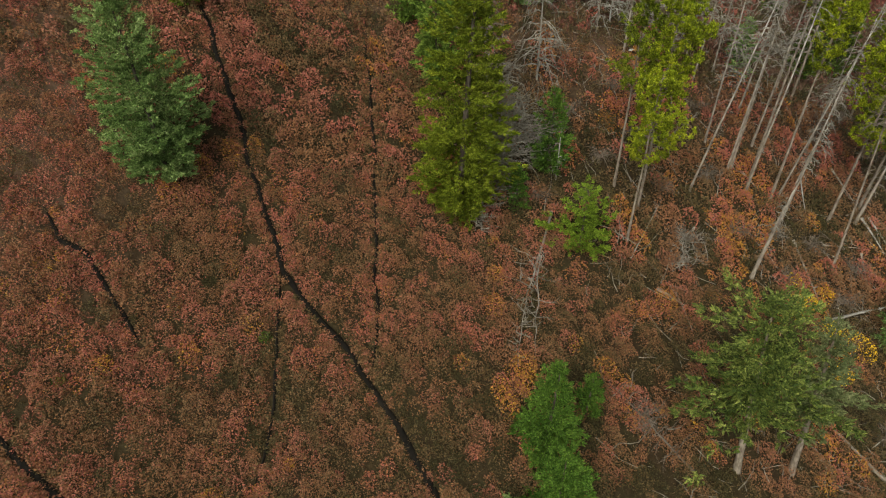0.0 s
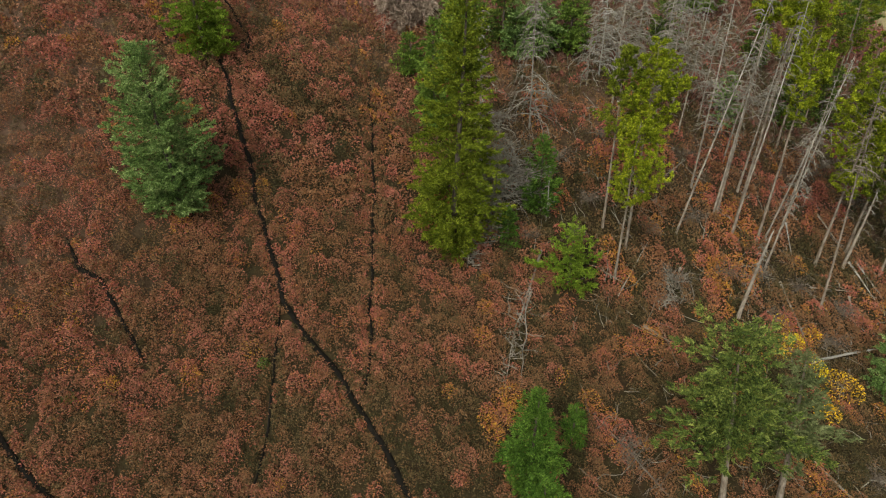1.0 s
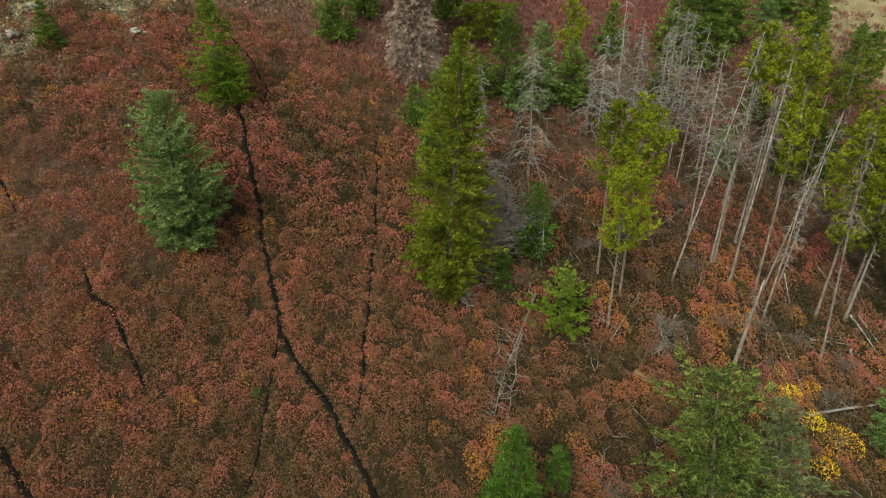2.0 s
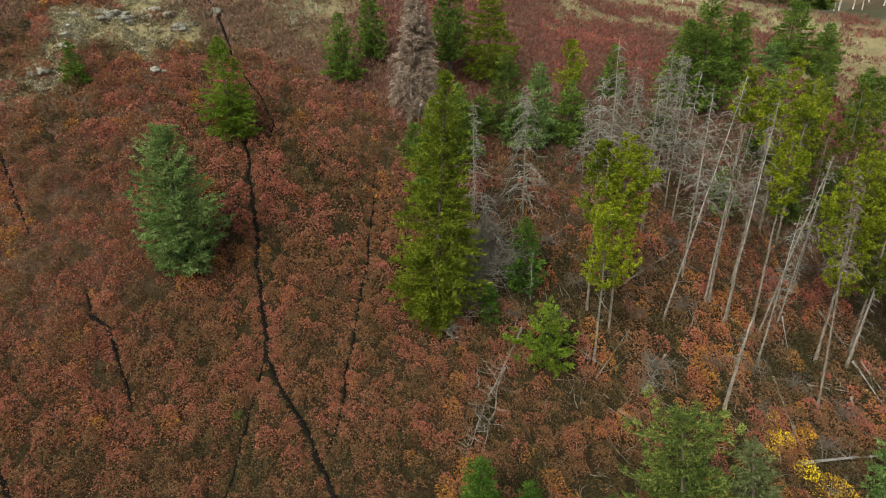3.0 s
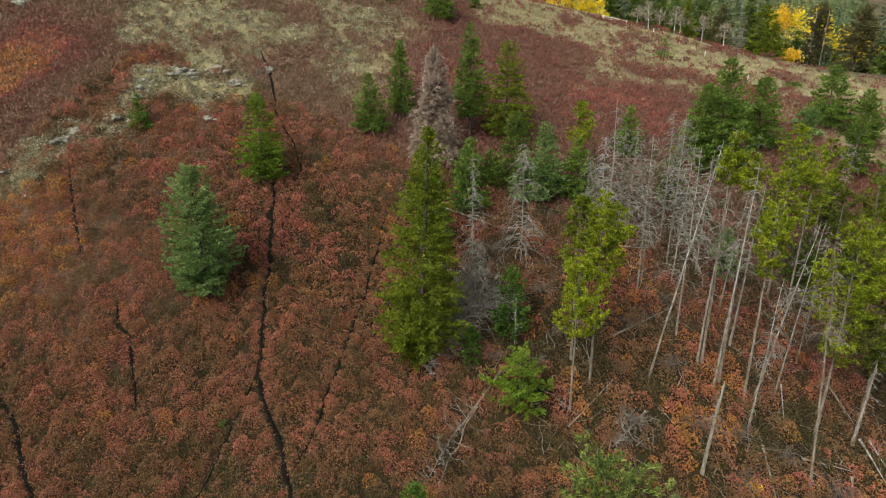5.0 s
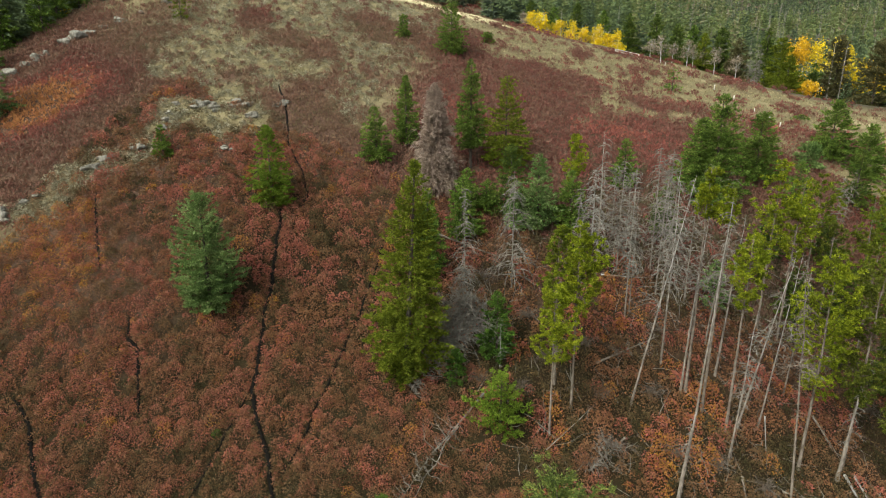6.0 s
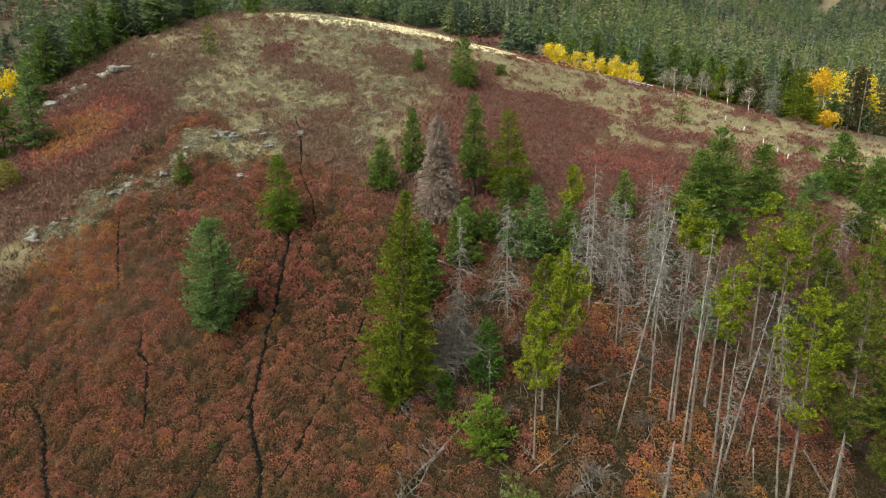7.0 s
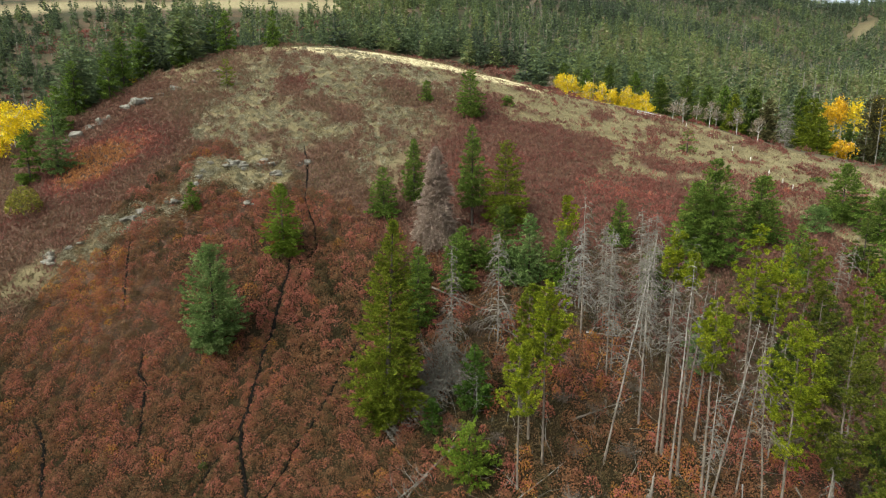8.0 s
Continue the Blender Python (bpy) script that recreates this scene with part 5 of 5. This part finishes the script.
def fence():
    f = thing("fence", "weathered pale wooden posts along the ridge", "fence", pose(34.2, 124.7, ground_at(34.2, 124.7)))
    spots = [(34.2, 124.7), (37.6, 119.1), (40.7, 112.2), (42.8, 108.5), (44.3, 106.3), (29.5, 131.5), (24.0, 136.0), (18.0, 138.5), (12.5, 138.6)]
    for k, (x, y) in enumerate(spots):
        path = np.array([[(x, y, ground_at(x, y) - 0.3), (x, y, ground_at(x, y) + 0.5), (x + 0.03, y, ground_at(x, y) + 1.05)]]) - np.array(f.location)
        part("post", mesh("post", *tubes(path, np.array([[0.085, 0.08, 0.075]]), 8), MAT_POST, True), f)
    for h in (0.55, 1.0):
        a, b = spots[-2], spots[-1]
        path = np.array([[(a[0], a[1], ground_at(*a) + h), (b[0], b[1], ground_at(*b) + h)]]) - np.array(f.location)
        part("rail", mesh("rail", *tubes(path, np.array([[0.05, 0.05]]), 6), MAT_POST, True), f)


fence()


def valley_shrubs():
    rng = np.random.default_rng(41)
    n = 5200
    az, r = np.radians(rng.uniform(-76, -8, n)), rng.uniform(150, 500, n)
    x, y = 15 + r * np.sin(az), r * np.cos(az)
    deg = np.degrees(az)
    saddle = (deg > -45) & (r < 275) & (side_of_crest(x, y) > 5)
    keep = saddle | (deg < -34) & (side_of_crest(x, y) > 16) & (value_noise(x, y, 28, 21) < 0.52) & (r < 440)
    x, y = x[keep], y[keep]
    rad = rng.uniform(1.2, 2.8, len(x))
    shrubs(rng, x, y, rad, rad * 0.7, 34, 0.9, "valley_shrubs", "reddish-brown shrubs between conifers in the valley", MAT_UPPER, 0.36 + 0.42 * value_noise(x, y, 30, 42))


valley_shrubs()


def dead_brush(x, y, r, h):
    """A many-stemmed bare bush."""
    rng = np.random.default_rng(int(abs(x) * 100 + abs(y) * 10) + 17)
    t = thing("dead_bush", "bare brown-grey dead bush on the forest floor", "dead bush", pose(x, y, ground_at(x, y) - 0.05, 0, 0, rng.uniform(0, 360)), "bare dead bushes")
    n = 22
    a, k = rng.uniform(0, 6.28, n), np.linspace(0, 1, 5)
    out = np.stack([np.cos(a), np.sin(a), 0 * a], 1) * (r * rng.uniform(0.3, 1.0, n))[:, None]
    path = out[:, None] * (k ** 1.3)[None, :, None]
    path[:, :, 2] += (h * rng.uniform(0.5, 1.1, n))[:, None] * (1.5 * k - 0.8 * k * k)
    path[:, 1:] += rng.normal(size=(n, 4, 3)) * 0.06 * r
    part("stem", mesh("stem", *tubes(path, 0.03 * (1.1 - 0.8 * k)[None] * np.ones((n, 1)), 3), MAT_BRUSHWOOD), t)
    i = np.repeat(np.arange(n), 9)
    s0 = path[i, rng.integers(1, 5, len(i))]
    d = unit(out[i] * 0.7 / r + rng.normal(size=(len(i), 3)) * 0.6 + [0, 0, 0.35])
    m = np.linspace(0, 1, 3)
    tw = s0[:, None] + d[:, None] * (r * rng.uniform(0.25, 0.7, len(i)))[:, None, None] * m[None, :, None]
    tw[:, :, 2] -= 0.2 * r * m ** 2
    part("twig", mesh("twig", *tubes(tw, 0.014 * (1.1 - 0.8 * m)[None] * np.ones((len(i), 1)), 3), MAT_BRUSHWOOD), t)


DEAD_BUSHES = [(24.0, 43.5, 2.6, 2.2), (22.0, 41.0, 1.8, 1.4), (9.0, 44.0, 1.6, 1.4), (13.5, 45.0, 1.6, 1.3), (15.5, 49.5, 2.0, 1.6), (23.0, 53.0, 1.8, 1.5), (29.5, 46.0, 2.0, 1.4), (34.5, 43.0, 1.8, 1.3), (40.5, 42.0, 2.2, 1.6), (16.0, 26.5, 2.2, 1.5), (26.5, 57.0, 1.9, 1.4), (34.0, 47.0, 1.7, 1.6), (38.5, 47.0, 2.0, 1.8), (43.5, 46.0, 2.2, 1.8)]
BACK_DEAD_BUSHES = [(32.5, 31.5, 1.8, 1.2), (39.0, 29.0, 2.0, 1.3), (12.5, 53.0, 2.0, 1.5), (6.0, 55.5, 1.8, 1.5), (19.5, 52.5, 1.6, 1.3), (43.5, 61.0, 1.9, 1.6), (50.0, 60.0, 2.0, 1.6), (40.0, 68.0, 1.8, 1.5), (46.5, 63.0, 2.0, 1.7), (17.5, 56.5, 2.0, 1.6), (32.5, 62.5, 1.9, 1.6), (22.0, 48.0, 1.8, 1.5), (27.0, 50.5, 1.8, 1.5)]
for x, y, r, h in DEAD_BUSHES + BACK_DEAD_BUSHES:
    dead_brush(x, y, r, h)


def understory():
    """Dull low stalks and dead grass between the shrubs."""
    rng = np.random.default_rng(15)
    p = scatter(rng, (-60, 10), (58, 64), 17000, lambda x, y: (np.abs(x + 1) < 28 + 0.85 * y) & (side_of_crest(x, y) < 0))
    p = p[off_trail(p[:, 0], p[:, 1], 0.0)]
    i = np.repeat(np.arange(len(p)), 4)
    b = np.stack([p[i, 0] + rng.normal(size=len(i)) * 0.15, p[i, 1] + rng.normal(size=len(i)) * 0.15, land(p[:, 0], p[:, 1])[i] + 0.03], 1)
    v, f = leaf_blades(b, rng.normal(size=(len(i), 3)) * 0.7 + [0, 0, 0.8], rng.uniform(0.2, 0.5, len(i)), 0.09, rng)
    tagged(new("dead_stalks", mesh("dead_stalks", v, f, MAT_STALK)), "brown and olive dead stalks between the shrubs", "undergrowth", kind="stuff")


understory()


def forest_litter():
    """Dead poles and sticks lying about under the pines."""
    rng = np.random.default_rng(19)
    p = scatter(rng, (10, 20), (60, 72), 1150, lambda x, y: rng.random(len(x)) < 0.75 * in_forest(x, y))
    n = len(p)
    a, ln = rng.uniform(0, np.pi, n), rng.uniform(0.8, 2.2, n) * rng.choice([1, 1, 2.2], n)
    k = np.linspace(-0.5, 0.5, 4)
    x = p[:, :1] + (np.cos(a) * ln)[:, None] * k + rng.normal(size=(n, 4)) * 0.14
    y = p[:, 1:] + (np.sin(a) * ln)[:, None] * k + rng.normal(size=(n, 4)) * 0.1
    z = land(x.ravel(), y.ravel()).reshape(n, 4) + rng.uniform(0.1, 0.6, n)[:, None] + rng.normal(size=(n, 1)) * 0.25 * k
    v, f = tubes(np.stack([x, y, z], -1), rng.uniform(0.018, 0.05, n)[:, None] * np.linspace(1.1, 0.5, 4), 4)
    tagged(new("dead_sticks", mesh("dead_sticks", v, f, MAT_TWIG)), "grey dead sticks strewn on the forest floor", "dead wood", kind="stuff")


forest_litter()


MAT_RUSSETFIR = leaf_material("russet_tinged_fir_needles", [(0.15, (0.05, 0.048, 0.022)), (0.5, (0.10, 0.094, 0.036)), (0.9, (0.17, 0.14, 0.06))], 0.4, 0.4, 0.3)
for x, y, h, w, needles, label in ((51.4, 164, 16.8, 9.5, MAT_OLIVE, "olive-green conifer"), (49.5, 176, 19.0, 6.5, MAT_FIR, "dark green conifer"), (65.6, 171, 21.5, 10.5, MAT_RUSSETFIR, "russet-tinged dark conifer"),
                                   (41.5, 166, 13.5, 7.0, MAT_RUSSETFIR, "russet-tinged dark conifer"), (60.1, 168, 13.0, 4.6, MAT_FIR, "dark green conifer"), (72.0, 161.0, 18.0, 11.0, MAT_RUSSETFIR, "russet-tinged dark conifer"), (76.0, 152.0, 9.0, 6.0, MAT_FIR, "dark green conifer"), (52.3, 156.0, 11.5, 8.0, MAT_OLIVE, "olive-green conifer"),
                                   (38.0, 178, 15.0, 6.5, MAT_FIR, "dark green conifer"), (33.5, 174, 12.0, 6.0, MAT_OLIVE, "olive-green conifer"), (30.5, 182, 14.0, 6.5, MAT_SPRUCE, "dark green conifer"),
                                   (26.0, 176, 13.0, 6.5, MAT_FIR, "dark green conifer"), (20.0, 182, 15.0, 6.5, MAT_FIR, "dark green conifer"), (12.0, 184, 14.0, 6.5, MAT_FIR, "dark green conifer"),
                                   (4.0, 186, 14.0, 6.0, MAT_SPRUCE, "dark green conifer"), (-4.0, 184, 15.0, 6.5, MAT_FIR, "dark green conifer"), (-12.0, 187, 13.0, 6.0, MAT_SPRUCE, "dark green conifer"), (-19.0, 184, 14.0, 6.0, MAT_FIR, "dark green conifer")):
    spruce(x, y, h, w, label + " in the draw beyond the ridge", needles, 0.55, 0.04, 0.85, group="conifers beyond the ridge")
for x, y, h in ((45.9, 163.0, 13.5), (46.9, 164.6, 13.0), (44.6, 165.0, 12.0)):
    snag(x, y, h, 3.2, "grey bare tree in the draw beyond the ridge", 0.15, 8.0)
for x, y, h, w in ((-70.2, 43.0, 9.3, 4.6), (-84.0, 60.0, 11.0, 5.0), (-80.0, 54.0, 9.0, 4.6), (-82.0, 66.0, 10.0, 4.6), (-86.0, 72.0, 11.0, 5.0), (-82.0, 84.0, 10.0, 4.5), (-90.0, 80.0, 13.0, 5.5), (-80.0, 96.0, 10.0, 4.5),
                   (-74.0, 106.0, 9.0, 4.0), (-86.0, 98.0, 11.0, 5.0)):
    spruce(x, y, h, w, "dark green spruce below the hill's rim", MAT_SPRUCE, 0.5, 0.04, 0.7, group="conifers below the rim")
